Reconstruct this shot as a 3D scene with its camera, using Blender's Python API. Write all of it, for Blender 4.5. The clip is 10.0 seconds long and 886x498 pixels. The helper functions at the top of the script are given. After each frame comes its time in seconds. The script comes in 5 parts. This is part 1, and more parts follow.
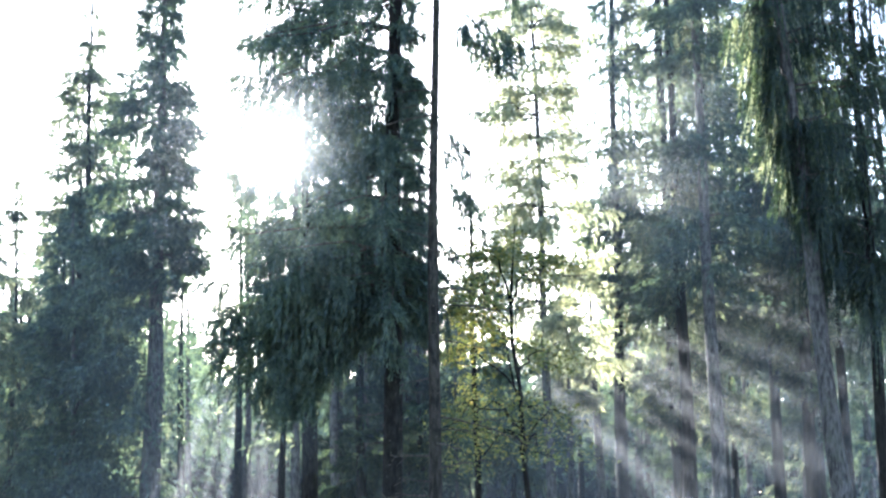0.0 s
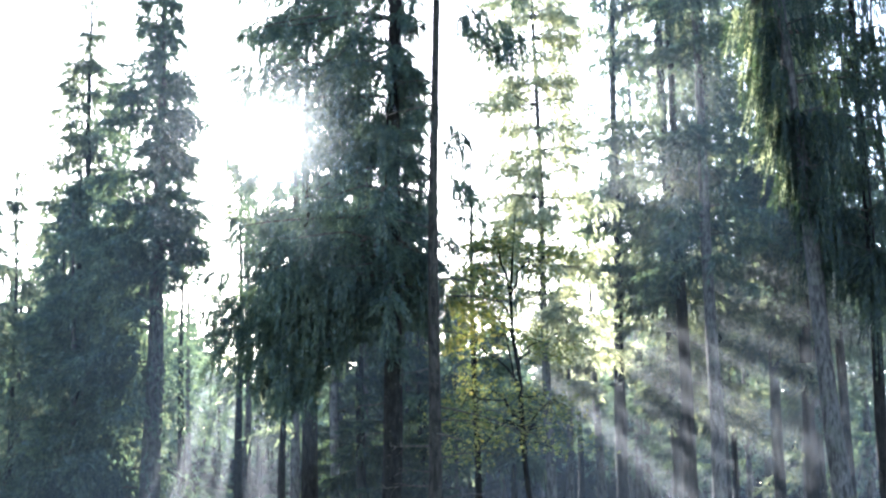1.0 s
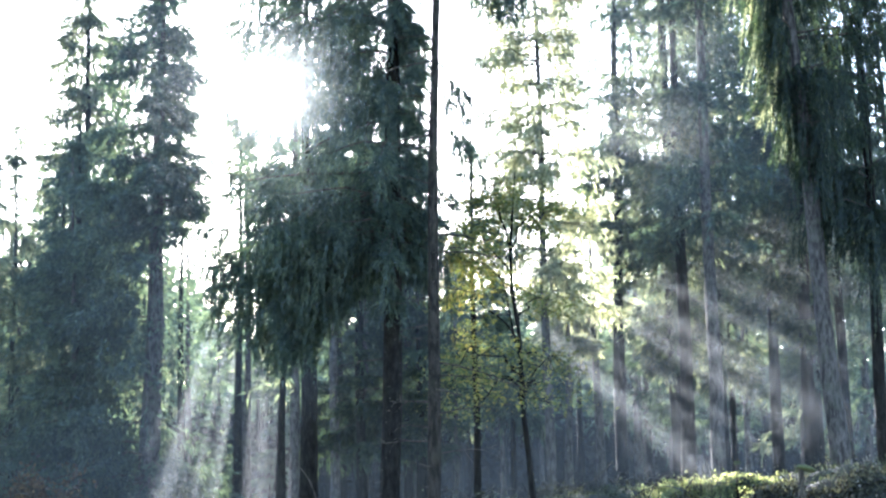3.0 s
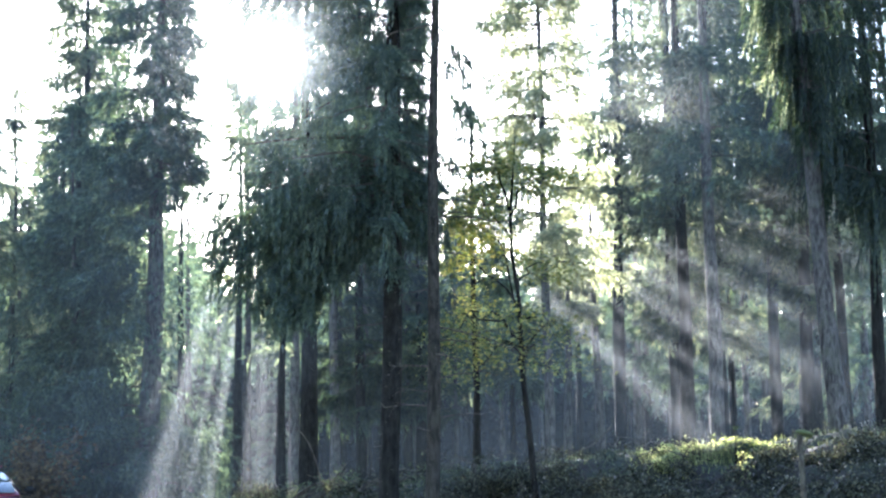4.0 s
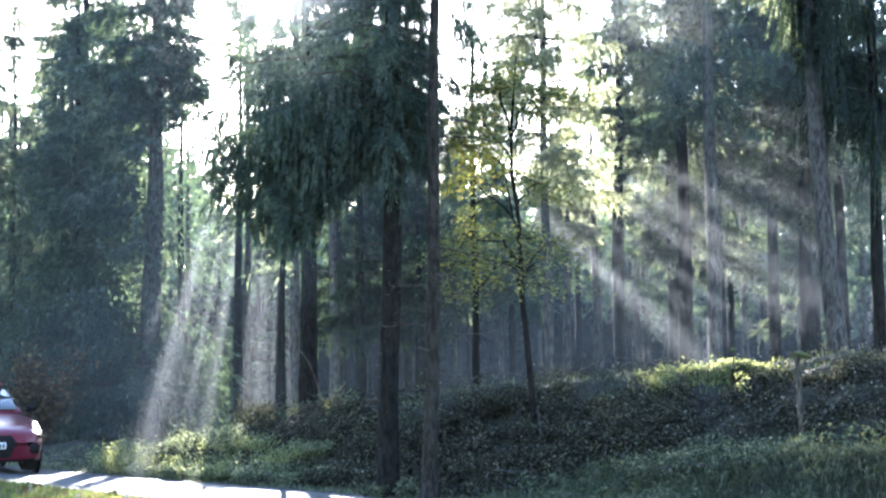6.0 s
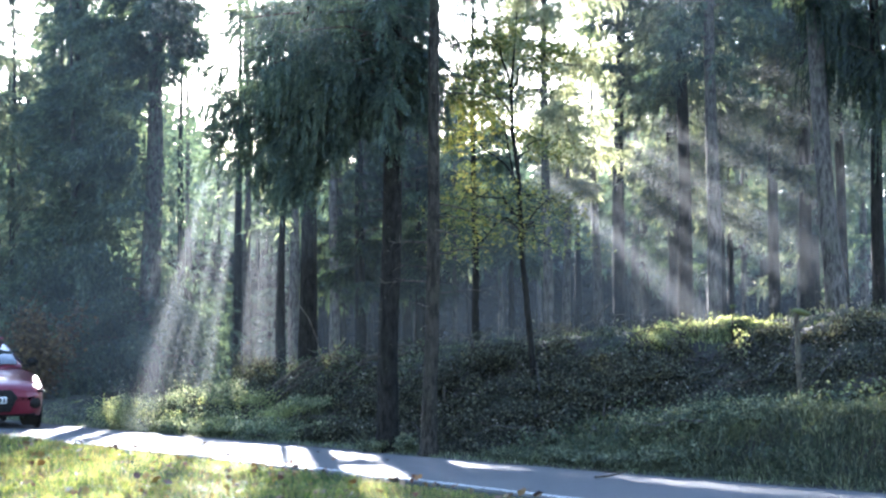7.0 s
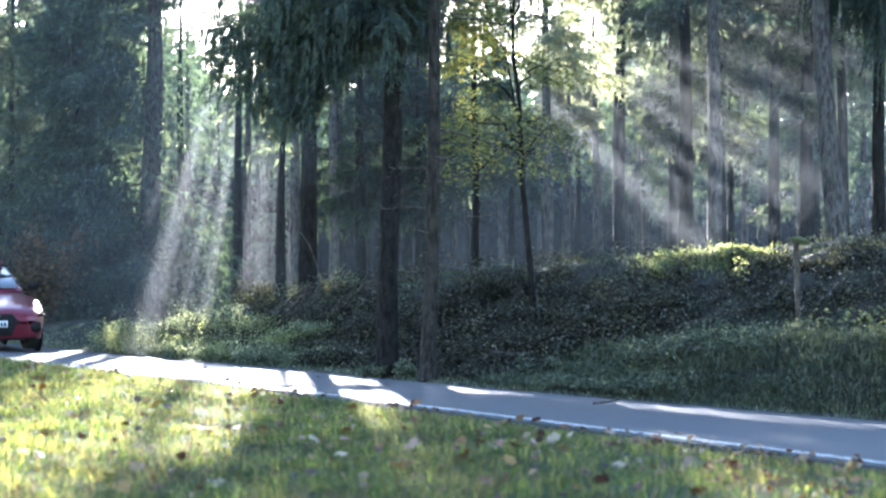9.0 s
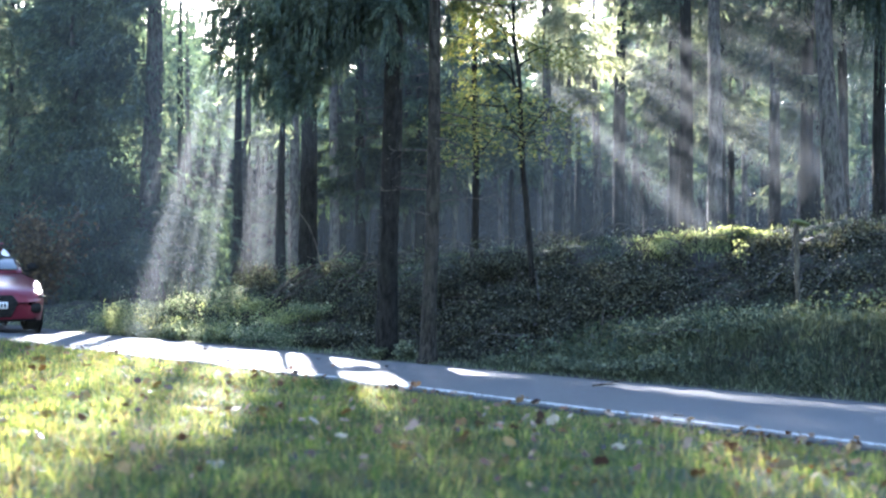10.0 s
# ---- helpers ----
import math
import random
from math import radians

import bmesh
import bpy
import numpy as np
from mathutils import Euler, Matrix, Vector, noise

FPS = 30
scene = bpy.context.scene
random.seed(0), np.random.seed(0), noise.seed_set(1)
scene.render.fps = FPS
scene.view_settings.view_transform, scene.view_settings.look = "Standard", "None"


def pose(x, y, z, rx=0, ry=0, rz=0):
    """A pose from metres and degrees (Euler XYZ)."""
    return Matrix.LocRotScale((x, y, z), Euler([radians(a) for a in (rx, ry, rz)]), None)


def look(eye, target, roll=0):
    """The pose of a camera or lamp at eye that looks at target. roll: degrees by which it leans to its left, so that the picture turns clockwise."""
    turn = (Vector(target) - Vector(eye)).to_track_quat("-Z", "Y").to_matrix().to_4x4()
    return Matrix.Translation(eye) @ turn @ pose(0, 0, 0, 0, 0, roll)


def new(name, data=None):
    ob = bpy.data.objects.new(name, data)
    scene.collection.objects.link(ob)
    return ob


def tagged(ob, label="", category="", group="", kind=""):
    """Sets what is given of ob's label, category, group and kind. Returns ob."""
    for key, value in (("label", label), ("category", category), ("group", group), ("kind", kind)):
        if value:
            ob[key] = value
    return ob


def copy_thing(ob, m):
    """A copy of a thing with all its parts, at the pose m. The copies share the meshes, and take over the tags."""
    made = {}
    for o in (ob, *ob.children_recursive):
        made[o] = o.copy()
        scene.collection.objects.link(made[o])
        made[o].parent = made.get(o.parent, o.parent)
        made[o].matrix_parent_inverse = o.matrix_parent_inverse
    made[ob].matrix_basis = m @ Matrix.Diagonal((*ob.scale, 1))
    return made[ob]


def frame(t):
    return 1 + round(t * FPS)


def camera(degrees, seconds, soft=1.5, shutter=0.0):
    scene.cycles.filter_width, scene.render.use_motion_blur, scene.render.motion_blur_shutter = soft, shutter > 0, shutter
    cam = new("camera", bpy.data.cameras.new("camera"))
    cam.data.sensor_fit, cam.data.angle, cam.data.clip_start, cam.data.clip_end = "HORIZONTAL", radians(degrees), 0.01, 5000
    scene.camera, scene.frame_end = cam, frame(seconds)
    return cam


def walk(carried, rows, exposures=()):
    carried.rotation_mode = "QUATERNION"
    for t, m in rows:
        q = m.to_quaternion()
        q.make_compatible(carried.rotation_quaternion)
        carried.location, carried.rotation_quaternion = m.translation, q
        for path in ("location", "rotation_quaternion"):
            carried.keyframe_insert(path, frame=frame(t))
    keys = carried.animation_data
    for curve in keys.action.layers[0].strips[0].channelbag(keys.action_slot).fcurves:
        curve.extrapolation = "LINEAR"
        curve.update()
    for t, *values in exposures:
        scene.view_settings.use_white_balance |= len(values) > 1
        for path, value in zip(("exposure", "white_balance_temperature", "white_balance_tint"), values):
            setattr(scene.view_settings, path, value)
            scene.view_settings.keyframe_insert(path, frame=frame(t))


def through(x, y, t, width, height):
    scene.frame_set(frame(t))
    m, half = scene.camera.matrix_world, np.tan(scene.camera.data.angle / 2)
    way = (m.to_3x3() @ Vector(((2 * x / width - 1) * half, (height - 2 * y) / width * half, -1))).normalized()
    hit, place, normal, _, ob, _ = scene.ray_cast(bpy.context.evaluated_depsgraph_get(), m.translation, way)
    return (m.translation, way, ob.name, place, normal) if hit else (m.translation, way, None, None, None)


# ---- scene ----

# ---- camera: it stands on the verge and tilts down from the treetops to the road ----
EYE = 1.3
cam = camera(30.8, 10.0, soft=2.4)
cam.data.dof.use_dof, cam.data.dof.focus_distance, cam.data.dof.aperture_fstop = True, 24.0, 2.0
TURNS = [  # seconds, tilt, lean, turn
    (0.0, 100.948, 1.196, 0.127), (0.5, 100.818, 1.185, 0.125), (1.0, 100.611, 1.160, 0.122),
    (1.5, 100.344, 1.112, 0.112), (2.0, 99.983, 1.073, 0.100), (2.5, 99.565, 1.034, 0.092),
    (4.0, 97.782, 0.857, 0.064), (4.5, 97.110, 0.781, 0.054), (5.0, 96.383, 0.697, 0.040),
    (5.5, 95.693, 0.628, 0.034), (7.0, 93.387, 0.375, 0.010), (7.5, 92.676, 0.291, 0.006),
    (8.0, 91.949, 0.208, 0.003), (8.5, 91.335, 0.149, 0.002), (9.0, 90.765, 0.086, 0.0),
    (9.5, 90.344, 0.033, 0.0), (10.0, 90.121, 0.0, 0.0),
]
walk(cam, [(t, pose(0, 0, EYE, a, b, c)) for t, a, b, c in TURNS], exposures=[(0.0, 3.45, 5560, 16), (10.0, 3.45, 5560, 16)])

# ---- light: a low morning sun behind the trees, and a clear sky ----
SUN = Vector((-0.0994, 0.9624, 0.2527)).normalized()
sun = new("sun", bpy.data.lights.new("sun", "SUN"))
sun.data.energy, sun.data.angle, sun.data.color = 5.0, radians(0.6), (1.0, 0.93, 0.80)
sun.matrix_world = look((0, 0, 40), Vector((0, 0, 40)) - SUN)
world = bpy.data.worlds.new("sky")
scene.world = world
world.use_nodes = True
sky = world.node_tree.nodes.new("ShaderNodeTexSky")
sky.sky_type, sky.sun_disc = "NISHITA", False
sky.sun_elevation, sky.sun_rotation = math.asin(SUN.z), math.atan2(SUN.x, SUN.y)
sky.dust_density, sky.air_density = 0.4, 1.0
world.node_tree.links.new(sky.outputs[0], world.node_tree.nodes["Background"].inputs[0])
world.node_tree.nodes["Background"].inputs[1].default_value = 0.10

# ---- materials ----


class Nodes:
    """A short hand for building a node material."""

    def __init__(self, name):
        self.mat = bpy.data.materials.new(name)
        self.mat.use_nodes = True
        self.tree = self.mat.node_tree
        self.tree.nodes.clear()
        self.out = self.tree.nodes.new("ShaderNodeOutputMaterial")

    def add(self, kind, ins=None, **props):
        node = self.tree.nodes.new(kind)
        for key, value in props.items():
            setattr(node, key, value)
        for key, value in (ins or {}).items():
            self.put(node.inputs[key], value)
        return node

    def put(self, socket, value):
        if hasattr(value, "is_output"):
            self.tree.links.new(value, socket)
        elif isinstance(value, tuple) and len(value) == 3 and socket.type == "RGBA":
            socket.default_value = (*value, 1)
        else:
            socket.default_value = value

    def noise(self, scale, detail=4.0, rough=0.6, vector=None):
        node = self.add("ShaderNodeTexNoise", {"Scale": scale, "Detail": detail, "Roughness": rough})
        if vector is None:
            vector = self.add("ShaderNodeTexCoord").outputs["Object"]
        self.put(node.inputs["Vector"], vector)
        return node.outputs["Fac"]

    def ramp(self, fac, *stops):
        node = self.add("ShaderNodeValToRGB", {"Fac": fac})
        while len(node.color_ramp.elements) < len(stops):
            node.color_ramp.elements.new(0.5)
        for el, (at, col) in zip(node.color_ramp.elements, stops):
            el.position, el.color = at, (*col, 1)
        return node.outputs["Color"]

    def mix(self, fac, a, b, mode="MIX"):
        node = self.add("ShaderNodeMix", data_type="RGBA", blend_type=mode)
        for key, value in ((0, fac), (6, a), (7, b)):
            self.put(node.inputs[key], value)
        return node.outputs[2]

    def stretched(self, x, y, z):
        co = self.add("ShaderNodeTexCoord").outputs["Object"]
        return self.add("ShaderNodeMapping", {"Vector": co, "Scale": (x, y, z)}).outputs[0]

    def bump(self, height, strength, distance):
        return self.add("ShaderNodeBump", {"Height": height, "Strength": strength, "Distance": distance}).outputs[0]

    def done(self, shader):
        self.put(self.out.inputs["Surface"], shader)
        return self.mat

    def principled(self, **ins):
        node = self.add("ShaderNodeBsdfPrincipled")
        for key, value in ins.items():
            self.put(node.inputs[key.replace("_", " ")], value)
        return self.done(node.outputs[0])


def leaf_material(name, dark, mid, light, through, gloss=0.03, rough=0.5, glow=(1.6, 1.6, 0.95), patchy=0.0):
    """Thin leaves or needles: each takes its own tone, and lets part of the light through."""
    n = Nodes(name)
    rnd = n.add("ShaderNodeNewGeometry").outputs["Random Per Island"]
    tone = n.ramp(rnd, (0.0, dark), (0.55, mid), (1.0, light))
    patch = n.ramp(n.noise(1.7 + 2 * patchy, 3), (0.32 + 0.06 * patchy, (0.6 - 0.3 * patchy, 0.62 - 0.26 * patchy, 0.7 - 0.3 * patchy)), (0.75 - 0.1 * patchy, (1.15 + 0.2 * patchy, 1.1 + 0.15 * patchy, 0.95)))
    tone = n.mix(1.0, tone, patch, "MULTIPLY")
    warm = n.mix(1.0, tone, glow, "MULTIPLY")
    a = n.add("ShaderNodeBsdfDiffuse", {"Color": tone})
    b = n.add("ShaderNodeBsdfTranslucent", {"Color": warm})
    m = n.add("ShaderNodeMixShader", {0: through, 1: a.outputs[0], 2: b.outputs[0]})
    g = n.add("ShaderNodeBsdfGlossy", {"Color": (0.8, 0.85, 0.9), "Roughness": rough})
    return n.done(n.add("ShaderNodeMixShader", {0: gloss, 1: m.outputs[0], 2: g.outputs[0]}).outputs[0])


def bark_material(name, dark, light):
    n = Nodes(name)
    grain = n.noise(38, 6, 0.7, n.stretched(1, 1, 0.3))
    plates = n.noise(11, 4, 0.65, n.stretched(1.6, 1.6, 0.5))
    spots = n.noise(4, 3)
    col = n.ramp(grain, (0.3, dark), (0.7, light))
    col = n.mix(1.0, col, n.ramp(plates, (0.38, (0.35, 0.35, 0.36)), (0.58, (1.2, 1.2, 1.2))), "MULTIPLY")
    lichen = tuple(c * 0.8 for c in light)
    col = n.mix(n.ramp(spots, (0.5, (0, 0, 0)), (0.75, (0.6, 0.6, 0.6))), col, (lichen[0], lichen[1] * 1.15, lichen[2] * 0.9))
    return n.principled(Base_Color=col, Roughness=0.95, Specular_IOR_Level=0.12, Normal=n.bump(n.mix(0.5, grain, plates), 1.0, 0.03))


NEEDLE = leaf_material("spruce needles", (0.036, 0.056, 0.048), (0.070, 0.102, 0.082), (0.118, 0.150, 0.104), 0.42)
# two lighter copies of the needles, with backlight put into the colour
NEEDLE_FAR = leaf_material("spruce needles, yellower for backlight", (0.046, 0.062, 0.046), (0.090, 0.108, 0.072), (0.18, 0.185, 0.125), 0.64, 0.03, 0.5, (2.0, 2.0, 1.5))
NEEDLE_LIT = leaf_material("spruce needles, backlight in the colour", (0.11, 0.12, 0.085), (0.19, 0.20, 0.14), (0.32, 0.32, 0.23), 0.68, 0.03, 0.5, (2.6, 2.6, 2.0))
# needles of the sunlit fringe: the rim light is put into the colour
NEEDLE_RIM = leaf_material("spruce needles, rim light in the colour", (0.06, 0.075, 0.045), (0.15, 0.168, 0.10), (0.32, 0.33, 0.22), 0.6, 0.03, 0.5, (2.0, 2.0, 1.6))
# darker copy of the needles: shade against the light is in the colour
NEEDLE_SHADE = leaf_material("spruce needles, shade in the colour", (0.010, 0.018, 0.013), (0.020, 0.032, 0.021), (0.045, 0.058, 0.034), 0.5, 0.03, 0.5, (2.8, 2.8, 1.7))
RANK = leaf_material("rank grass", (0.030, 0.040, 0.022), (0.085, 0.102, 0.054), (0.27, 0.27, 0.17), 0.22, 0.03, 0.5, (1.3, 1.3, 0.9))
# two paler leaf tones with sunlight put into the colour
CREST = leaf_material("bank grass, sunlight in the colour", (0.065, 0.085, 0.045), (0.15, 0.175, 0.095), (0.36, 0.36, 0.25), 0.5, 0.03, 0.5, (1.7, 1.7, 1.35))
HEDGE = leaf_material("leaves and grass, sunlight in the colour", (0.09, 0.11, 0.06), (0.19, 0.215, 0.12), (0.38, 0.38, 0.24), 0.6, 0.03, 0.5, (2.2, 2.1, 1.2))
MAPLE = leaf_material("yellowing maple leaves", (0.09, 0.12, 0.035), (0.19, 0.20, 0.05), (0.33, 0.28, 0.08), 0.42, 0.06, 0.5, (1.3, 1.3, 0.85))
BEECH = leaf_material("copper beech leaves", (0.05, 0.035, 0.02), (0.10, 0.065, 0.03), (0.17, 0.12, 0.05), 0.2, 0.03, 0.5, (1.2, 1.1, 0.8))
BRAMBLE = leaf_material("bramble leaves", (0.015, 0.015, 0.012), (0.048, 0.050, 0.036), (0.150, 0.145, 0.105), 0.2, 0.012, 0.6)
HERB = leaf_material("nettle and herb leaves", (0.036, 0.052, 0.026), (0.070, 0.092, 0.044), (0.15, 0.16, 0.09), 0.24, 0.03, 0.5, (1.4, 1.4, 0.9))
GRASS = leaf_material("verge grass", (0.024, 0.046, 0.016), (0.070, 0.105, 0.036), (0.22, 0.22, 0.095), 0.6, 0.03, 0.5, (3.8, 3.4, 1.8), patchy=0.7)
DRY = leaf_material("dry grass", (0.06, 0.045, 0.025), (0.13, 0.10, 0.05), (0.25, 0.20, 0.11), 0.5, 0.03, 0.5, (3.0, 2.7, 1.6))
BANK_LITTER = leaf_material("dead leaves on the bank", (0.018, 0.013, 0.011), (0.065, 0.046, 0.034), (0.34, 0.30, 0.26), 0.06)
LITTER = leaf_material("fallen leaves", (0.04, 0.022, 0.015), (0.17, 0.065, 0.022), (0.40, 0.26, 0.14), 0.25, 0.06, 0.5)
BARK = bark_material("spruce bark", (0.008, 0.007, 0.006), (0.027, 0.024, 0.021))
BARK_PALE = bark_material("pale spruce bark", (0.040, 0.036, 0.034), (0.125, 0.112, 0.102))
BARK_WARM = bark_material("brown spruce bark", (0.017, 0.014, 0.012), (0.055, 0.047, 0.038))
TWIG = bark_material("dead twigs", (0.05, 0.04, 0.032), (0.12, 0.10, 0.08))


def earth_material():
    n = Nodes("forest soil with moss")
    a, b = n.noise(2.2, 6, 0.65), n.noise(23, 5, 0.7)
    col = n.ramp(b, (0.3, (0.010, 0.008, 0.006)), (0.55, (0.028, 0.022, 0.017)), (0.8, (0.065, 0.050, 0.036)))
    moss = n.ramp(b, (0.3, (0.012, 0.018, 0.008)), (0.7, (0.035, 0.048, 0.020)))
    col = n.mix(n.ramp(a, (0.42, (0, 0, 0)), (0.62, (0.9, 0.9, 0.9))), col, moss)
    # on the near side of the road the soil is hidden by thatch
    spot = n.add("ShaderNodeSeparateXYZ", {"Vector": n.add("ShaderNodeTexCoord").outputs["Object"]})
    x = n.add("ShaderNodeMath", {0: spot.outputs["X"], 1: 0.824}, operation="MULTIPLY").outputs[0]
    y = n.add("ShaderNodeMath", {0: spot.outputs["Y"], 1: 0.566}, operation="MULTIPLY").outputs[0]
    side = n.add("ShaderNodeMath", {0: x, 1: y}, operation="ADD").outputs[0]
    verge = n.add("ShaderNodeMath", {0: side, 1: 8.2}, operation="LESS_THAN").outputs[0]
    thatch = n.ramp(b, (0.3, (0.022, 0.032, 0.012)), (0.55, (0.058, 0.072, 0.028)), (0.8, (0.13, 0.105, 0.055)))
    col = n.mix(verge, col, thatch)
    return n.principled(Base_Color=col, Roughness=0.95, Normal=n.bump(b, 0.8, 0.05))


def asphalt_material():
    n = Nodes("worn asphalt")
    stone, patch = n.noise(160, 2, 0.5), n.noise(0.9, 5, 0.6)
    col = n.ramp(stone, (0.3, (0.030, 0.030, 0.033)), (0.7, (0.082, 0.081, 0.082)))
    col = n.mix(n.ramp(patch, (0.35, (0, 0, 0)), (0.7, (0.45, 0.45, 0.45))), col, (0.10, 0.098, 0.096))
    return n.principled(Base_Color=col, Roughness=n.ramp(patch, (0.3, (0.7, 0.7, 0.7)), (0.7, (0.9, 0.9, 0.9))), Normal=n.bump(stone, 0.6, 0.006))


def paint_material():
    n = Nodes("worn road paint")
    wear = n.noise(30, 6, 0.75)
    col = n.ramp(wear, (0.43, (0.13, 0.13, 0.13)), (0.52, (0.50, 0.49, 0.45)))
    return n.principled(Base_Color=col, Roughness=0.7, Normal=n.bump(wear, 0.5, 0.004))


def mist_material():
    n = Nodes("mist slivers")
    t = n.add("ShaderNodeBsdfTranslucent", {"Color": (0.91, 0.93, 0.94)})
    d = n.add("ShaderNodeBsdfDiffuse", {"Color": (0.91, 0.93, 0.94)})
    drops = n.add("ShaderNodeMixShader", {0: 0.15, 1: t.outputs[0], 2: d.outputs[0]})
    clear = n.add("ShaderNodeBsdfTransparent")
    return n.done(n.add("ShaderNodeMixShader", {0: 0.15, 1: clear.outputs[0], 2: drops.outputs[0]}).outputs[0])


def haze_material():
    n = Nodes("haze sheets")
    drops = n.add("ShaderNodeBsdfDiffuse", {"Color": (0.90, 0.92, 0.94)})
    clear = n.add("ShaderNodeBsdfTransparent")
    # clear sheet whitened a little for haze, less to the left
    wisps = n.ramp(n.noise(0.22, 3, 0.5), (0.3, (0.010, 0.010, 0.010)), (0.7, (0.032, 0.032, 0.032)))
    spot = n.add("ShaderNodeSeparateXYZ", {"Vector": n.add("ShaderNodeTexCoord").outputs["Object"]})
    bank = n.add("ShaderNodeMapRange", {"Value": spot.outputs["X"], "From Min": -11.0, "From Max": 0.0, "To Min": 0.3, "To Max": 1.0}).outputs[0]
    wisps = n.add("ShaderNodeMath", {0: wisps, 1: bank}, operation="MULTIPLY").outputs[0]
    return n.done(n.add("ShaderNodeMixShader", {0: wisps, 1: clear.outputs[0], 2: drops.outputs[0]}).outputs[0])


EARTH, ASPHALT, PAINT, MIST, HAZE = earth_material(), asphalt_material(), paint_material(), mist_material(), haze_material()

# ---- mesh helpers ----


def mesh_of(name, verts, faces, material, smooth=False):
    """A mesh from an array of places and an array of faces with as many corners each."""
    verts, faces = np.asarray(verts, np.float32), np.asarray(faces, np.int32)
    me = bpy.data.meshes.new(name)
    k = faces.shape[1]
    me.vertices.add(len(verts))
    me.vertices.foreach_set("co", verts.ravel())
    me.loops.add(faces.size)
    me.loops.foreach_set("vertex_index", faces.ravel())
    me.polygons.add(len(faces))
    me.polygons.foreach_set("loop_start", np.arange(0, faces.size, k, dtype=np.int32))
    me.polygons.foreach_set("use_smooth", np.full(len(faces), smooth))
    me.materials.append(material)
    me.update(calc_edges=True)
    return me


def part(name, data, parent=None, label="", category="", kind="", group=""):
    ob = new(name, data)
    ob.parent = parent
    return tagged(ob, label, category, group, kind)


def part_bm(name, bm, material, parent, label="", smooth=True):
    """Links a bmesh as one mesh object under a thing or a part."""
    me = bpy.data.meshes.new(name)
    for f in bm.faces:
        f.smooth = smooth
    bm.to_mesh(me)
    bm.free()
    me.materials.append(material)
    return part(name, me, parent, label)


def thing(name, place, label, category, group="", kind=""):
    ob = new(name)
    ob.location = place
    ob.empty_display_size = 0.2
    return tagged(ob, label, category, group, kind)


def units(rng, n):
    v = rng.normal(size=(n, 3))
    return v / np.linalg.norm(v, axis=1, keepdims=True)


def normed(v):
    return v / (np.linalg.norm(v, axis=-1, keepdims=True) + 1e-9)


class Soup:
    """Gathers pieces of mesh with faces of one size."""

    def __init__(self):
        self.v, self.f, self.n = [], [], 0

    def add(self, verts, faces):
        self.v.append(verts)
        self.f.append(np.asarray(faces) + self.n)
        self.n += len(verts)

    def tris(self, corners):
        corners = np.asarray(corners)
        self.add(corners.reshape(-1, 3), np.arange(corners.shape[0] * 3).reshape(-1, 3))

    def tube(self, points, radii, sides=8, rough=0.0, rng=None):
        points, radii = np.asarray(points, float), np.asarray(radii, float)
        m = len(points)
        way = normed(np.gradient(points, axis=0))
        side = normed(np.cross(way, (0.31, 0.9, 0.27)))
        up = np.cross(way, side)
        ang = np.linspace(0, 2 * np.pi, sides, endpoint=False)
        r = radii[:, None] * (1 + (rough * rng.normal(size=(m, sides)) if rough else 0))
        ring = points[:, None] + r[..., None] * (np.cos(ang)[None, :, None] * side[:, None] + np.sin(ang)[None, :, None] * up[:, None])
        i = np.arange(m - 1)[:, None] * sides
        j = np.arange(sides)[None]
        k = (j + 1) % sides
        self.add(ring.reshape(-1, 3), np.stack([i + j, i + k, i + k + sides, i + j + sides], -1).reshape(-1, 4))

    def mesh(self, name, material, smooth=False):
        return mesh_of(name, np.concatenate(self.v), np.concatenate(self.f), material, smooth)


def crown_mesh(tri, limbs, here, needle, wood):
    """One mesh of needles and, where given, the limbs that carry them."""
    soup = Soup()
    soup.tris(tri - here)
    m = len(tri)
    for limb in limbs:
        v, q = np.concatenate(limb.v) - here, np.concatenate(limb.f)
        soup.add(v, np.concatenate([q[:, [0, 1, 2]], q[:, [0, 2, 3]]]))
    me = soup.mesh("crown", needle)
    if limbs:
        me.materials.append(wood)
        me.polygons.foreach_set("material_index", (np.arange(len(me.polygons)) >= m).astype(np.int32))
    return me


# ---- shafts of sunlight: gaps in the canopy, and mist slivers laid in their shape ----
S = np.array(SUN)
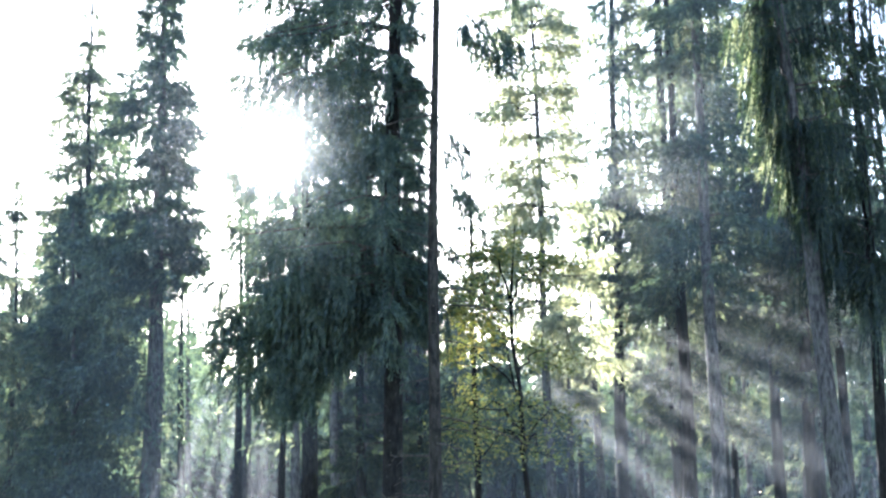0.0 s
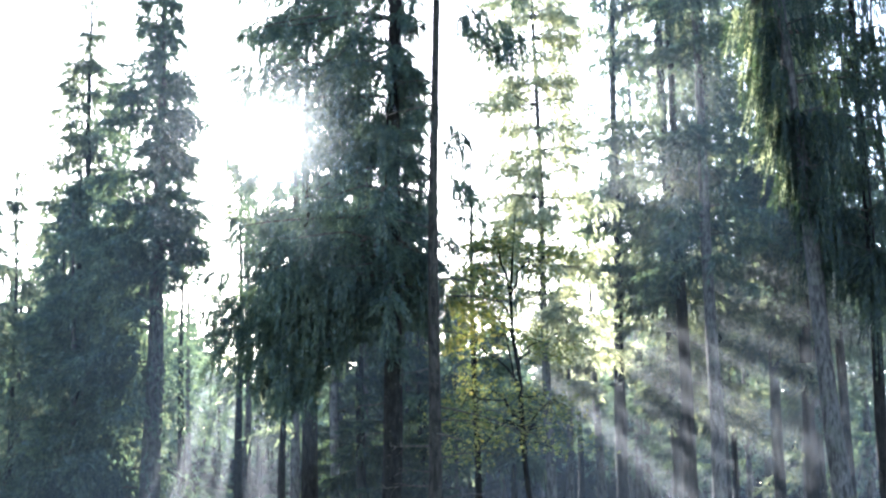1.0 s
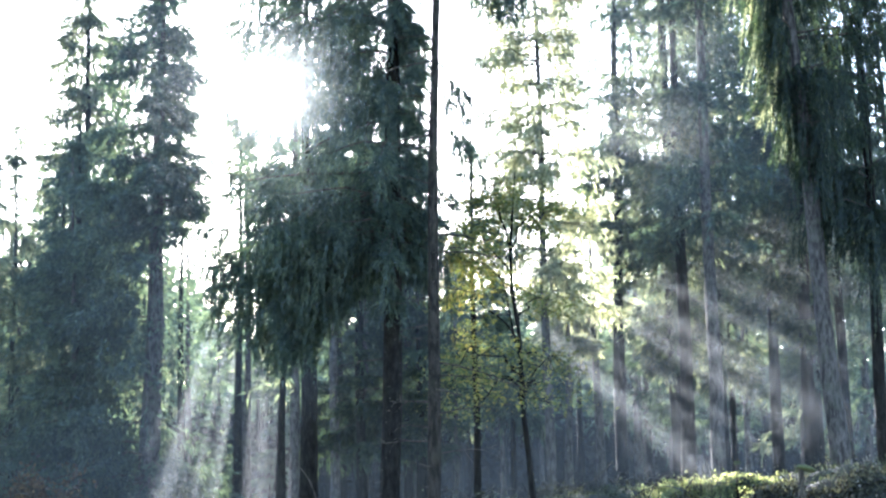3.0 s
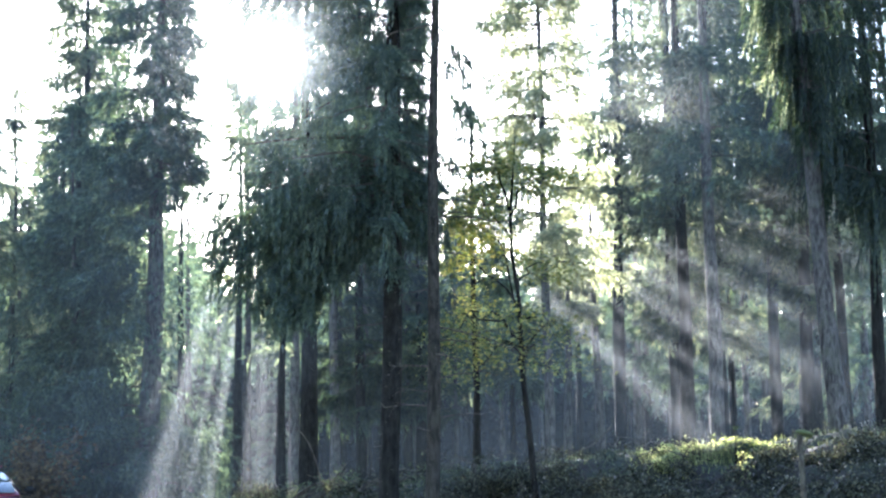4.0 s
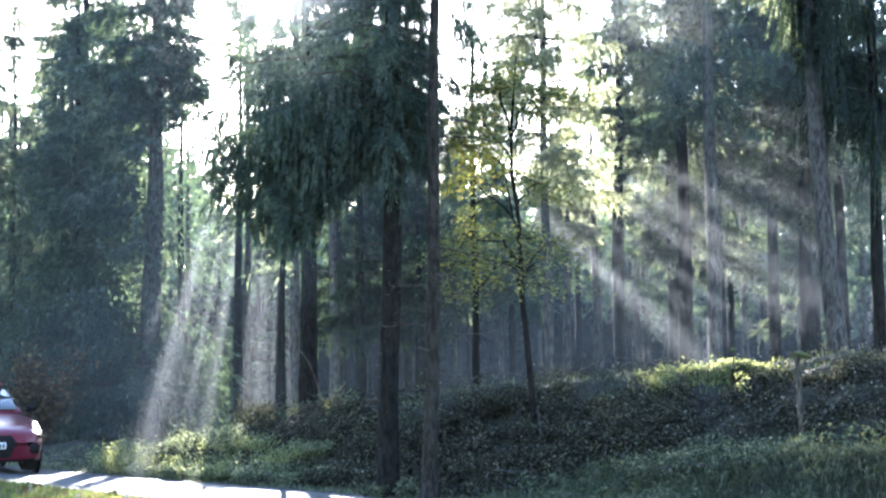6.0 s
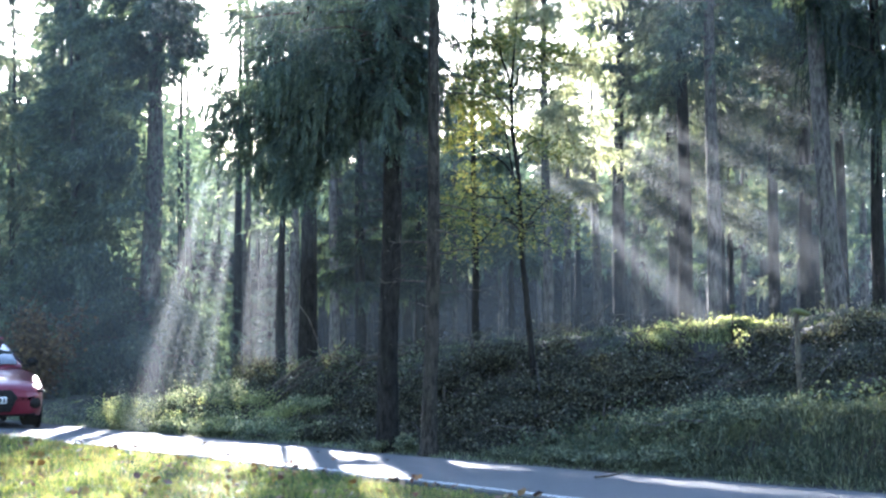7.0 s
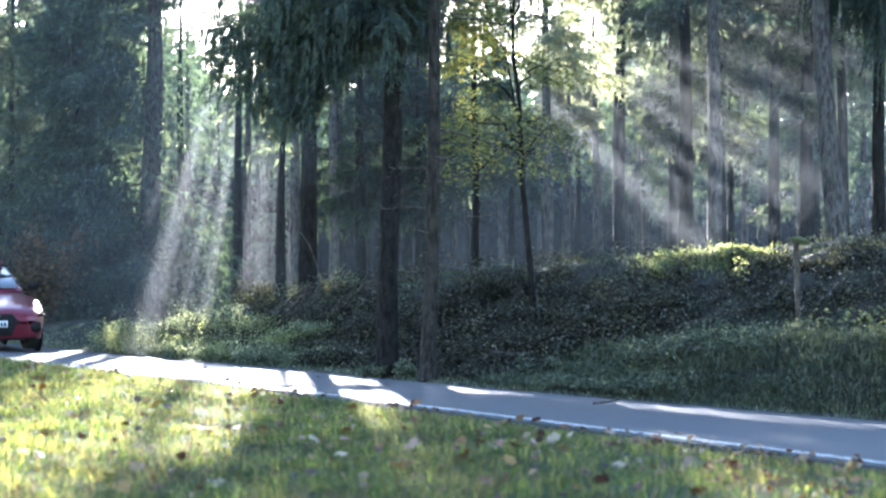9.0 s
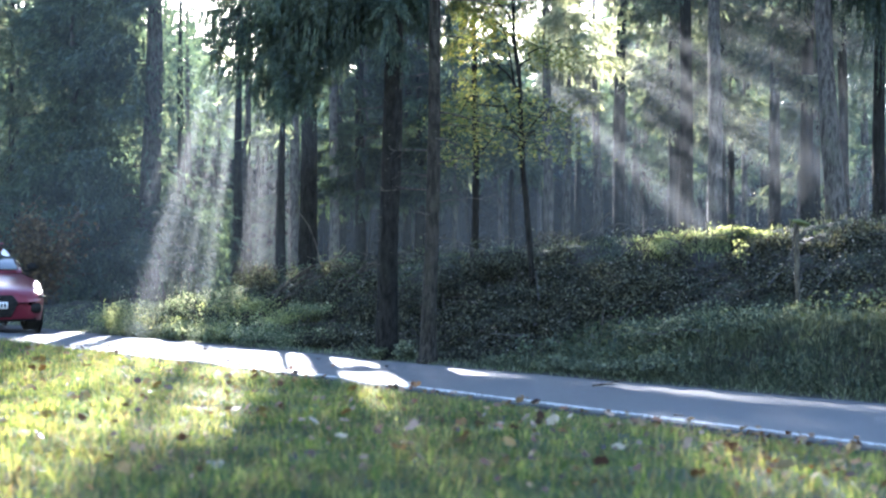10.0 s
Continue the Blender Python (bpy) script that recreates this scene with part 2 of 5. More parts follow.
# lower end, length of the misty stretch, radius, amount of mist
SHAFTS = [
    ((3.40, 24.0, 2.07), 17.1, 0.15, 1.70), ((2.83, 25.0, 2.18), 14.8, 0.06, 0.40), ((3.92, 26.0, 2.59), 17.8, 0.09, 0.50),
    ((4.53, 25.0, 2.39), 22.6, 0.08, 0.50), ((5.18, 26.0, 2.74), 23.5, 0.15, 1.20), ((5.85, 25.0, 2.66), 28.5, 0.20, 1.40),
    ((6.03, 27.0, 3.30), 29.1, 0.10, 0.50), ((5.85, 26.0, 3.68), 23.2, 0.16, 0.90), ((6.72, 28.0, 4.27), 19.1, 0.20, 0.75),
    ((7.10, 27.0, 4.74), 15.7, 0.20, 0.55), ((7.00, 28.0, 5.66), 12.5, 0.20, 0.40),
    # two wide clouds of slivers added to brighten the right-hand crowns
    ((4.30, 29.0, 8.00), 11.0, 0.70, 0.90), ((5.20, 30.0, 10.0), 10.0, 0.70, 0.80),
    ((-4.85, 25.8, 0.13), 34.0, 0.16, 1.60), ((-5.19, 31.0, 0.97), 30.0, 0.05, 0.30), ((-4.90, 31.0, 1.01), 30.0, 0.09, 0.70),
    ((-4.10, 27.1, 0.02), 32.0, 0.11, 1.10), ((-4.02, 32.0, 0.98), 28.0, 0.06, 0.35), ((-3.79, 31.0, 0.96), 25.5, 0.06, 0.35),
    ((-3.10, 26.7, 0.13), 27.7, 0.14, 0.80), ((-3.16, 30.0, 0.94), 23.4, 0.06, 0.30), ((-2.95, 31.0, 1.04), 18.8, 0.05, 0.25),
    ((-6.53, 37.0, 3.02), 30.0, 0.12, 0.50),
]
# gaps that let the sun reach the ground: a place on it, and the gap's radius
GLADES = [
    ((-3.2, 16.3, 0.1), 1.3), ((-4.6, 19.8, 0.1), 0.7), ((-4.4, 17.4, 0.1), 0.8), ((-3.9, 15.3, 0.1), 1.1), ((-2.9, 11.3, 0.1), 0.7), ((-2.15, 8.6, 0.1), 0.5), ((-3.9, 13.9, 0.1), 0.9), ((-3.1, 12.0, 0.1), 0.55), ((-2.3, 9.9, 0.1), 0.6), ((-1.7, 10.9, 0.1), 0.3),
    ((-4.3, 22.0, 0.0), 1.0), ((-1.9, 18.9, 0.0), 0.6), ((-2.2, 20.6, 0.0), 0.9), ((-6.2, 28.6, 0.2), 0.5), ((-3.0, 20.3, 0.0), 1.1), ((-4.5, 28.2, 0.6), 1.5), ((-3.3, 26.4, 0.5), 0.9), ((-6.0, 24.5, 0.0), 0.6), ((3.65, 23.6, 1.8), 0.6),
    ((0.5, 24.2, 4.5), 0.75), ((0.7, 24.2, 3.3), 0.4), ((4.55, 25.4, 7.7), 0.75), ((4.6, 25.4, 9.2), 0.85), ((2.1, 34.8, 8.5), 1.1), ((2.1, 34.8, 10.8), 1.3), ((2.1, 34.8, 6.4), 0.8), ((-0.4, 17.2, 0.0), 0.4), ((-2.0, 13.2, 0.1), 0.45), ((1.6, 25.0, 1.6), 0.5), ((2.9, 24.4, 1.75), 0.45),
]

# and a long chink along the far side of the road
GLADES += [((x, float(np.interp(x, [-1.2, 0.0, 1.4, 2.4, 3.4, 4.5], [20.3, 19.2, 17.9, 16.6, 15.75, 14.9])), -0.14), 0.19) for x in np.linspace(-1.2, 4.5, 17)]
GLADES += [((3.55, 22.4, 1.5), 0.55), ((3.93, 21.2, 0.8), 0.3)]


def in_gap(p, keep=0.03):
    """True for the places that lie in a gap of the canopy."""
    gone = np.zeros(len(p), bool)
    dice = np.random.default_rng(5).random(len(p))
    clear = [(b, min(r * 1.5 + 0.16, 0.6), 0.03) for b, _, r, _ in SHAFTS] + [(b, r, keep) for b, r in GLADES]
    for base, reach, left in clear:
        d = p - np.array(base)
        along = d @ S
        off = np.linalg.norm(d - along[:, None] * S, axis=1)
        gone |= (along > (0.4 if reach > 0.39 else -2.5)) & (off < reach) & (dice > left)
    d = p - np.array((0, 0, EYE))  # needles cut away around the sun, in place of its glare
    along = d @ S
    off = np.linalg.norm(d - along[:, None] * S, axis=1)
    gone |= (along > 5) & (dice < 1.4 * np.exp(-((off / (0.0235 * np.maximum(along, 1))) ** 2)))
    return gone


# ---- the lie of the land ----
# n: metres across the road from its near white line; a: metres along it
ROAD_FAR = ([-60, -30, -11, -5.2, -1.4, 1.1, 4.7, 9, 20, 60], [1.6, 1.8, 2.3, 2.87, 3.05, 3.37, 4.04, 4.9, 6.5, 12])
ROAD_NEAR = ([-60, -30, -14, -9, -5, -2, 60], [-2.6, -1.8, -1.2, -0.9, -0.35, -0.06, -0.06])
CREST_Z = ([-40, -16, -13, -11, -8.3, -4.8, -1.4, 0.7, 6, 30], [0.15, 0.12, 0.2, 0.36, 0.82, 1.24, 1.44, 1.66, 1.86, 2.0])
CREST_N = ([-40, -16, -11, -8.3, -4.8, -1.4, 0.7, 6, 30], [5.0, 4.2, 3.9, 4.6, 6.1, 7.5, 8.8, 10, 12])


def across(x, y):
    return (x + 1.71) * 0.824 + (y - 17.6) * 0.566, (x + 1.71) * 0.566 - (y - 17.6) * 0.824


def ease(t):
    t = np.clip(t, 0, 1)
    return t * t * (3 - 2 * t)


def swell(x, y, size, seed=0.0):
    """Soft unevenness of the ground, between about -1 and 1."""
    q = 2 * np.pi / size
    return (np.sin(q * x + 1.3 * np.sin(q * 0.7 * y + seed) + seed) + np.sin(q * 1.31 * y + 1.7 * np.sin(q * 0.53 * x - seed) + 2 * seed)
            + 0.6 * np.sin(q * 2.3 * (x + y) + seed * 3)) / 2.6


def land(x, y):
    """Height of the ground."""
    x, y = np.asarray(x, float), np.asarray(y, float)
    n, a = across(x, y)
    far, near = np.interp(a, *ROAD_FAR), np.interp(a, *ROAD_NEAR)
    road = -0.05 * np.clip(n, 0, far)
    cz, cn = np.interp(a, *CREST_Z), np.interp(a, *CREST_N)
    foot = far + 0.75
    up = ease((n - foot) / np.maximum(cn - foot, 0.4))
    bank = road + (cz - road) * up + 0.045 * np.clip(n - cn, 0, 5) * ease((cz - 0.6) / 0.5) + 0.008 * np.clip(n - cn - 5, 0, 40)
    bank = bank + up * (0.10 * swell(x, y, 2.7, 1.0) + 0.07 * swell(x, y, 0.9, 2.0) + 0.03 * swell(x, y, 0.4, 3.0))
    mound = np.interp(a, [-2.0, -0.6, 1.0, 3.0, 6.0, 20], [0, 0.06, 0.33, 0.68, 0.85, 0.9])
    m = mound * ease((n - far - 0.35) / 1.1) * (1 - 0.75 * ease((n - far - 2.2) / 1.2))
    bank = np.maximum(bank, road + m + 0.05 * swell(x, y, 1.1, 4.0) * (m > 0.1))
    verge = -0.05 + 0.08 * ease((near - n - 0.2) / 1.2) + 0.05 * ease((near - n) / 2.0) * (1 + swell(x, y, 2.1, 3.0)) + 0.10 * ease((-a - 1.5) / 5) * ease((near - n) / 1.0)
    z = np.where(n > far, bank, np.where(n < near, verge, road - 0.05))
    return z


def spaced(lo, hi, step, end, grow=1.25):
    inner = list(np.arange(lo, hi + step / 2, step))
    left, right, d = [], [], step
    while inner[-1] + sum(right) < end:
        d *= grow
        right.append(d)
    out_r = inner[-1] + np.cumsum(right)
    out_l = inner[0] - np.cumsum(right)
    return np.concatenate([out_l[::-1], inner, out_r])


def build_ground():
    xs, ys = spaced(-13, 10, 0.17, 900), spaced(2, 33, 0.17, 900)
    gx, gy = np.meshgrid(xs, ys)
    verts = np.stack([gx, gy, land(gx, gy)], -1).reshape(-1, 3)
    w = len(xs)
    i = (np.arange(len(ys) - 1)[:, None] * w + np.arange(w - 1)[None]).ravel()
    return part("ground", mesh_of("ground", verts, np.stack([i, i + 1, i + w + 1, i + w], -1), EARTH, True),
         label="dark forest soil with moss, litter and a steep roadside bank", category="ground", kind="structure")


def build_road():
    a = np.concatenate([np.arange(-60, -16, 2.0), np.arange(-16, 12, 0.3), np.arange(12, 60, 2.0)])
    near, far = np.interp(a, *ROAD_NEAR) - 0.12, np.interp(a, *ROAD_FAR)
    wob = 0.04 * np.sin(a * 3.1) + 0.03 * np.sin(a * 7.7)
    rows = []
    for f in np.linspace(0, 1, 9):
        n = near + (far + wob - near) * f
        rows.append(np.stack([-1.71 + 0.824 * n + 0.566 * a, 17.6 + 0.566 * n - 0.824 * a, -0.05 * np.clip(n, 0, 9) + 0.004], -1))
    top = np.stack(rows, 1)
    low = top[:, [0, -1]] - (0, 0, 0.08)
    ring = np.concatenate([low[:, :1], top, low[:, 1:]], 1)
    m, k = ring.shape[:2]
    i = (np.arange(m - 1)[:, None] * k + np.arange(k - 1)[None]).ravel()
    part("road", mesh_of("road", ring.reshape(-1, 3), np.stack([i, i + 1, i + k + 1, i + k], -1), ASPHALT, False),
         label="narrow grey asphalt forest road with worn surface", category="road", kind="structure")
    # the white line along the near edge
    rng = np.random.default_rng(3)
    a = np.arange(-12, 14, 0.05)
    edge = np.interp(a, *ROAD_NEAR) + 0.06
    soup = Soup()
    lo, hi = edge - 0.065 + 0.012 * rng.normal(size=len(a)), edge + 0.075 + 0.012 * rng.normal(size=len(a))
    for n0, n1 in ((lo, hi),):
        p = [np.stack([-1.71 + 0.824 * q + 0.566 * a, 17.6 + 0.566 * q - 0.824 * a, -0.05 * np.clip(q, 0, 9) + 0.008], -1) for q in (n0, n1)]
        v = np.stack(p, 1).reshape(-1, 3)
        i = np.arange(len(a) - 1) * 2
        soup.add(v, np.stack([i, i + 1, i + 3, i + 2], -1))
    part("edge_line", soup.mesh("edge_line", PAINT), label="worn white painted line along the road edge", category="road marking", kind="structure")


GROUND = build_ground()
build_road()

# ---- trees ----


def needles_on(rng, start, way, length, count, nl, nw, hang, tight=0.75):
    """Needle slivers all along twigs: arrays of starts, ways and lengths; gives triangles."""
    t = len(start)
    q = rng.random((t, count, 1)) ** 0.8
    p = start[:, None] + way[:, None] * length[:, None, None] * q
    p[..., 2] -= hang * 0.45 * length[:, None] * q[..., 0] ** 2
    d = normed(way[:, None] * 0.75 + tight * units(rng, t * count).reshape(t, count, 3) + np.array((0, 0, -0.12 * hang)))
    side = normed(np.cross(d, units(rng, t * count).reshape(t, count, 3)))
    size = nl * rng.uniform(0.6, 1.25, (t, count, 1))
    tri = np.stack([p - side * nw, p + side * nw, p + d * size], 2).reshape(-1, 3, 3)
    return tri


def crown_of(rng, axis, z0, z1, reach, branches, twigs, needles, nl, nw, droop=0.35, hang=0.6, twig=0.45, limb=0.02, power=1.0, tight=0.5, ragged=0.0, step=0.5, comb=0.4, keep=0.03):
    """Boughs of a spruce in loose whorls, each a flat feather of side twigs with a fringe that hangs from it: triangles of
    the needles, and a soup of each limb. axis is the trunk's middle; comb is the share of hanging twigs."""
    z = z0 + (z1 - z0) * rng.random(branches) ** power
    z = np.clip(np.round(z / step) * step + rng.normal(size=branches) * 0.12 * step, z0, z1)
    az = rng.uniform(0, 2 * np.pi, branches)
    out = np.stack([np.cos(az), np.sin(az), np.zeros(branches)], -1)
    long = np.array([reach(h, o) for h, o in zip(z, az)]) * rng.uniform(0.6, 1.15, branches)
    sag = droop * rng.uniform(0.5, 1.4, branches)
    root = np.stack([np.interp(z, axis[0], axis[1]), np.interp(z, axis[0], axis[2]), z], -1)
    limbs = []

    def along(s, i):
        drop = 0.14 * s - sag[i] * s ** 2 + 0.38 * sag[i] * s ** 4
        return root[i] + out[i] * (long[i] * s)[..., None] + np.stack([0 * s, 0 * s, long[i] * drop], -1)

    for i in range(branches):
        pts = along(np.linspace(0, 1, 6), np.full(6, i))
        pts[1:-1] += rng.normal(size=(4, 3)) * 0.02 * long[i]
        if in_gap(pts, 0.0).sum() > 1:
            continue
        limbs.append(Soup())
        limbs[-1].tube(pts, limb * (0.5 + 0.35 * long[i]) * np.linspace(1, 0.2, 6), 4)
    count = np.maximum(3, (twigs * long / max(long.mean(), 0.1)).astype(int))
    i = np.repeat(np.arange(branches), count)
    m = len(i)
    s = 0.10 + 0.90 * rng.random(m) ** 0.75
    start = along(s, i)
    ahead = normed(along(np.minimum(s + 0.05, 1.05), i) - start)
    side = np.stack([-out[i][:, 1], out[i][:, 0], np.zeros(m)], -1) * rng.choice([-1.0, 1.0], m)[:, None]
    way = ahead * rng.uniform(0.4, 0.9, m)[:, None] + side * rng.uniform(0.35, 1.0, m)[:, None] + np.array((0, 0, -0.28)) * (hang * rng.uniform(0.0, 1.5, m))[:, None]
    fringe = rng.random(m) < comb
    way[fringe] = (ahead * 0.2 + side * rng.normal(size=(m, 1)) * 0.18 + np.array((0, 0, -1.0)))[fringe]
    way = normed(way)
    length = twig * rng.uniform(0.6, 1.1, m) * np.where(fringe, rng.uniform(0.35, 1.0, m) * min(hang, 1.4), 1.2 - 0.8 * s)
    length *= np.clip(long[i] / 0.9, 0.45, 1.0)
    if ragged:  # some boughs hang long, some are nearly bare
        length = length * (1 - ragged + 2 * ragged * rng.random(branches) ** 1.5)[i]
    seen = (start[:, 2] < EYE + 0.37 * start[:, 1]) | (rng.random(m) < 0.2)
    start, way, length = start[seen], way[seen], length[seen]
    tri = needles_on(rng, start, way, length, needles, nl, nw, hang, tight)
    tri = tri[~in_gap(tri.mean(1), keep)]
    return tri, limbs


def spruce(place, height, radius, crown, label, seed, lean=(0, 0), group="", bark=None, needle=None, sides=10, near=False):
    """A spruce: trunk, limbs and needles. crown: the settings of crown_of()."""
    rng = np.random.default_rng(seed)
    x, y = place
    g = float(land(x, y)) - 0.08
    tree = thing("spruce_tree", (x, y, g), label, "tree", group)
    zs = np.concatenate([[0, 0.12, 0.35, 0.8], np.linspace(1.5, height, 14)])
    k = zs / height
    bend = 0.02 * np.sin(zs * 0.9 + seed)
    ax = np.stack([lean[0] * zs / 10 + bend * (zs > 1), lean[1] * zs / 10 + 0 * zs, zs], -1)
    rad = radius * (1 - 0.86 * k) * (1 + 0.55 * np.exp(-zs / 0.22))
    trunk = Soup()
    trunk.tube(ax, rad, sides, 0.05, rng)
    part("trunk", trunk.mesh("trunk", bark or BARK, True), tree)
    axis = (zs + g, ax[:, 0] + x, ax[:, 1] + y)
    here = np.array((x, y, g))
    if crown:
        tri, limbs = crown_of(rng, axis, **crown)
        part("crown", crown_mesh(tri, [] if near else limbs, here, needle or NEEDLE, TWIG), tree)
        for limb in limbs if near else ():
            limb.v = [v - here for v in limb.v]
            part("limb", limb.mesh("limb", TWIG, True), tree)
    return tree, axis, rng


def dead_branch(tree, axis, z, az, length, rng, radius=0.012, rise=0.0, forks=3, name="dead_branch"):
    """A bare dead branch on a trunk."""
    soup = Soup()
    root = np.array((np.interp(z, axis[0], axis[1]), np.interp(z, axis[0], axis[2]), z))
    out = np.array((math.cos(az), math.sin(az), 0))
    s = np.linspace(0, 1, 8)[:, None]
    pts = root + out * length * s + np.array((0, 0, 1)) * length * (rise * s - 0.25 * s ** 2 + 0.12 * s ** 3) + rng.normal(size=(8, 3)) * 0.02 * length * s
    soup.tube(pts, radius * np.linspace(1, 0.25, 8), 5)
    for _ in range(forks):
        k = rng.integers(2, 7)
        d = normed(out * rng.uniform(0.3, 1) + rng.normal(size=3) * 0.5 + (0, 0, -0.2))
        t = np.linspace(0, 1, 5)[:, None]
        q = pts[k] + d * length * rng.uniform(0.15, 0.4) * t + np.array((0, 0, -0.08)) * length * t ** 2
        soup.tube(q, radius * 0.45 * np.linspace(1, 0.3, 5), 4)
    here = np.array(tree.location)
    soup.v = [v - here for v in soup.v]
    return part(name, soup.mesh(name, TWIG, True), tree)


def hanging_bough(tree, axis, z, az, length, rng, needle=None, ropes=False, low=0.55):
    """A green bough whose twigs hang down like a comb, or in long ropes."""
    root = np.array((np.interp(z, axis[0], axis[1]), np.interp(z, axis[0], axis[2]), z))
    out = np.array((math.cos(az), math.sin(az), 0))
    s = np.linspace(0, 1, 8)[:, None]
    pts = root + out * length * s + np.array((0, 0, 1)) * length * (0.1 * s - (0.25 if ropes else low) * s ** 2)
    here = np.array(tree.location)
    limb = Soup()
    limb.tube(pts - here, 0.011 * np.linspace(1, 0.3, 8), 5)
    bough = part("bough", limb.mesh("bough", TWIG, True), tree)
    m = int((10 if ropes else 44) * length)
    t = 0.3 + 0.7 * rng.random(m)
    start = np.stack([np.interp(t, s[:, 0], pts[:, k]) for k in range(3)], -1)
    way = normed(out * 0.3 + rng.normal(size=(m, 3)) * (0.12 if ropes else 0.35) + np.array((0, 0, -1.2)))
    if ropes:
        tri = needles_on(rng, start, way, rng.uniform(0.3, 0.85, m), 80, 0.06, 0.009, 0.3, 0.6)
    else:
        tri = needles_on(rng, start, way, rng.uniform(0.15, 0.5, m), 34, 0.07, 0.010, 0.6, 0.5)
    part("spray", crown_mesh(tri, [], here, needle or NEEDLE, TWIG), bough, "hanging green spray of needles", kind="stuff")


def main_reach(z, az):
    """The tall spruce beside the road: long to the left, short to the right."""
    left = np.interp(z, [3.0, 4.0, 5.0, 6.0, 6.6, 7.4, 8.0, 9.2, 12, 19], [1.5, 2.3, 2.5, 2.4, 2.2, 2.1, 2.6, 2.6, 2.0, 0.3])
    right = np.interp(z, [3.0, 4.8, 5.3, 5.9, 6.4, 7.0, 7.6, 8.2, 9.0, 12, 19], [0.2, 0.3, 0.85, 0.85, 0.35, 0.55, 0.6, 0.35, 0.35, 0.5, 0.2])
    c = math.cos(az)
    return left * -c * 0.85 + 0.15 * left + 0.6 * abs(math.sin(az)) if c < 0 else 0.8 * right * c + 0.1 * right + 0.65 * abs(math.sin(az)) * (1 - 0.6 * c)


def build_near_trees():
    tree, axis, rng = spruce((-0.78, 22.0), 19.5, 0.155, dict(z0=4.9, z1=19, reach=main_reach, branches=250, twigs=46, needles=22, nl=0.085, nw=0.0105,
                             droop=0.62, hang=1.2, twig=0.58, power=1.65, tight=0.42, step=0.42, comb=0.42), "tall dark spruce with heavy drooping boughs beside the road", 11, lean=(0.22, 0), near=True)
    for z, az, ln in ((2.9, 3.3, 0.5), (3.3, 3.0, 0.9), (2.2, 0.2, 0.4), (3.6, 0.1, 0.5)):
        dead_branch(tree, axis, z, az, ln, rng)
    for z, az, ln in ((4.9, 3.2, 2.3), (4.7, 3.5, 1.9), (4.6, 2.9, 2.0), (5.2, 3.0, 2.6), (5.4, 3.4, 2.5), (4.8, 3.1, 1.4), (4.5, 3.6, 1.2), (5.6, 2.8, 2.4), (4.6, 0.3, 0.6), (4.9, -0.3, 0.8), (4.4, 4.6, 0.5), (4.3, 5.0, 0.5)):
        hanging_bough(tree, axis, z, az, ln, rng)
    for z, az, ln, low in ((4.9, 3.05, 1.5, 1.0), (4.8, 3.3, 1.7, 0.95), (4.7, 2.9, 1.35, 1.0), (5.0, 3.2, 1.9, 0.8), (4.6, 3.45, 1.25, 0.9), (5.1, 3.0, 2.1, 0.7), (4.9, 3.5, 1.6, 0.95), (4.75, 3.15, 1.15, 0.8), (4.95, 3.1, 1.5, 1.15), (4.85, 3.25, 1.3, 1.2), (4.9, 2.95, 1.65, 1.05), (5.0, 3.35, 1.45, 1.15), (4.8, 3.05, 1.1, 1.25), (5.1, 3.2, 1.75, 1.0), (4.95, 3.4, 1.2, 1.2)):
        hanging_bough(tree, axis, z, az, ln, rng, low=low)
    for z in np.arange(0.5, 4.4, 0.16):
        dead_branch(tree, axis, z, rng.uniform(3.3, 6.1), rng.uniform(0.17, 0.24), rng, rng.uniform(0.008, 0.014), 0.1, 0, "branch_stub")
    tree, axis, rng = spruce((-0.20, 21.0), 14.0, 0.104, dict(z0=10.2, z1=13.8, reach=lambda z, az: 0.9 * (14.2 - z) / 4, branches=40, twigs=30, needles=18, nl=0.07, nw=0.008),
                             "slim straight spruce trunk with bare dead branches", 12, lean=(0.22, 0), bark=BARK_WARM)
    for z in np.arange(1.6, 9.6, 0.17):
        az = rng.choice([0.0, math.pi]) + rng.normal() * 0.6
        if rng.random() < 0.85:
            dead_branch(tree, axis, z, az, rng.uniform(0.3, 0.95), rng, rng.uniform(0.009, 0.016), rng.uniform(-0.2, 0.3), 4)
    for z, az, ln in ((8.7, 0.05, 1.15), (8.5, -0.15, 1.0), (8.45, 0.2, 0.9), (9.4, 0.0, 1.1), (7.0, 0.3, 0.45), (6.75, -0.4, 0.4), (7.3, 2.9, 0.35), (6.3, 0.2, 0.55), (8.9, 3.0, 0.4)):
        hanging_bough(tree, axis, z, az, ln, rng)
    for z in np.arange(0.4, 8.0, 0.19):
        dead_branch(tree, axis, z, rng.uniform(3.3, 6.1), rng.uniform(0.12, 0.17), rng, rng.uniform(0.006, 0.011), 0.1, 0, "branch_stub")
    dead_branch(tree, axis, 3.15, 0.1, 1.3, rng, 0.012, -0.15, 5)
    dead_branch(tree, axis, 4.6, 0.0, 1.9, rng, 0.010, 0.02, 5)


build_near_trees()


def cone(base, top, wide, squeeze=0.8):
    return lambda z, az: max(0.12, wide * (1 - (z - base) / (top - base)) ** squeeze)


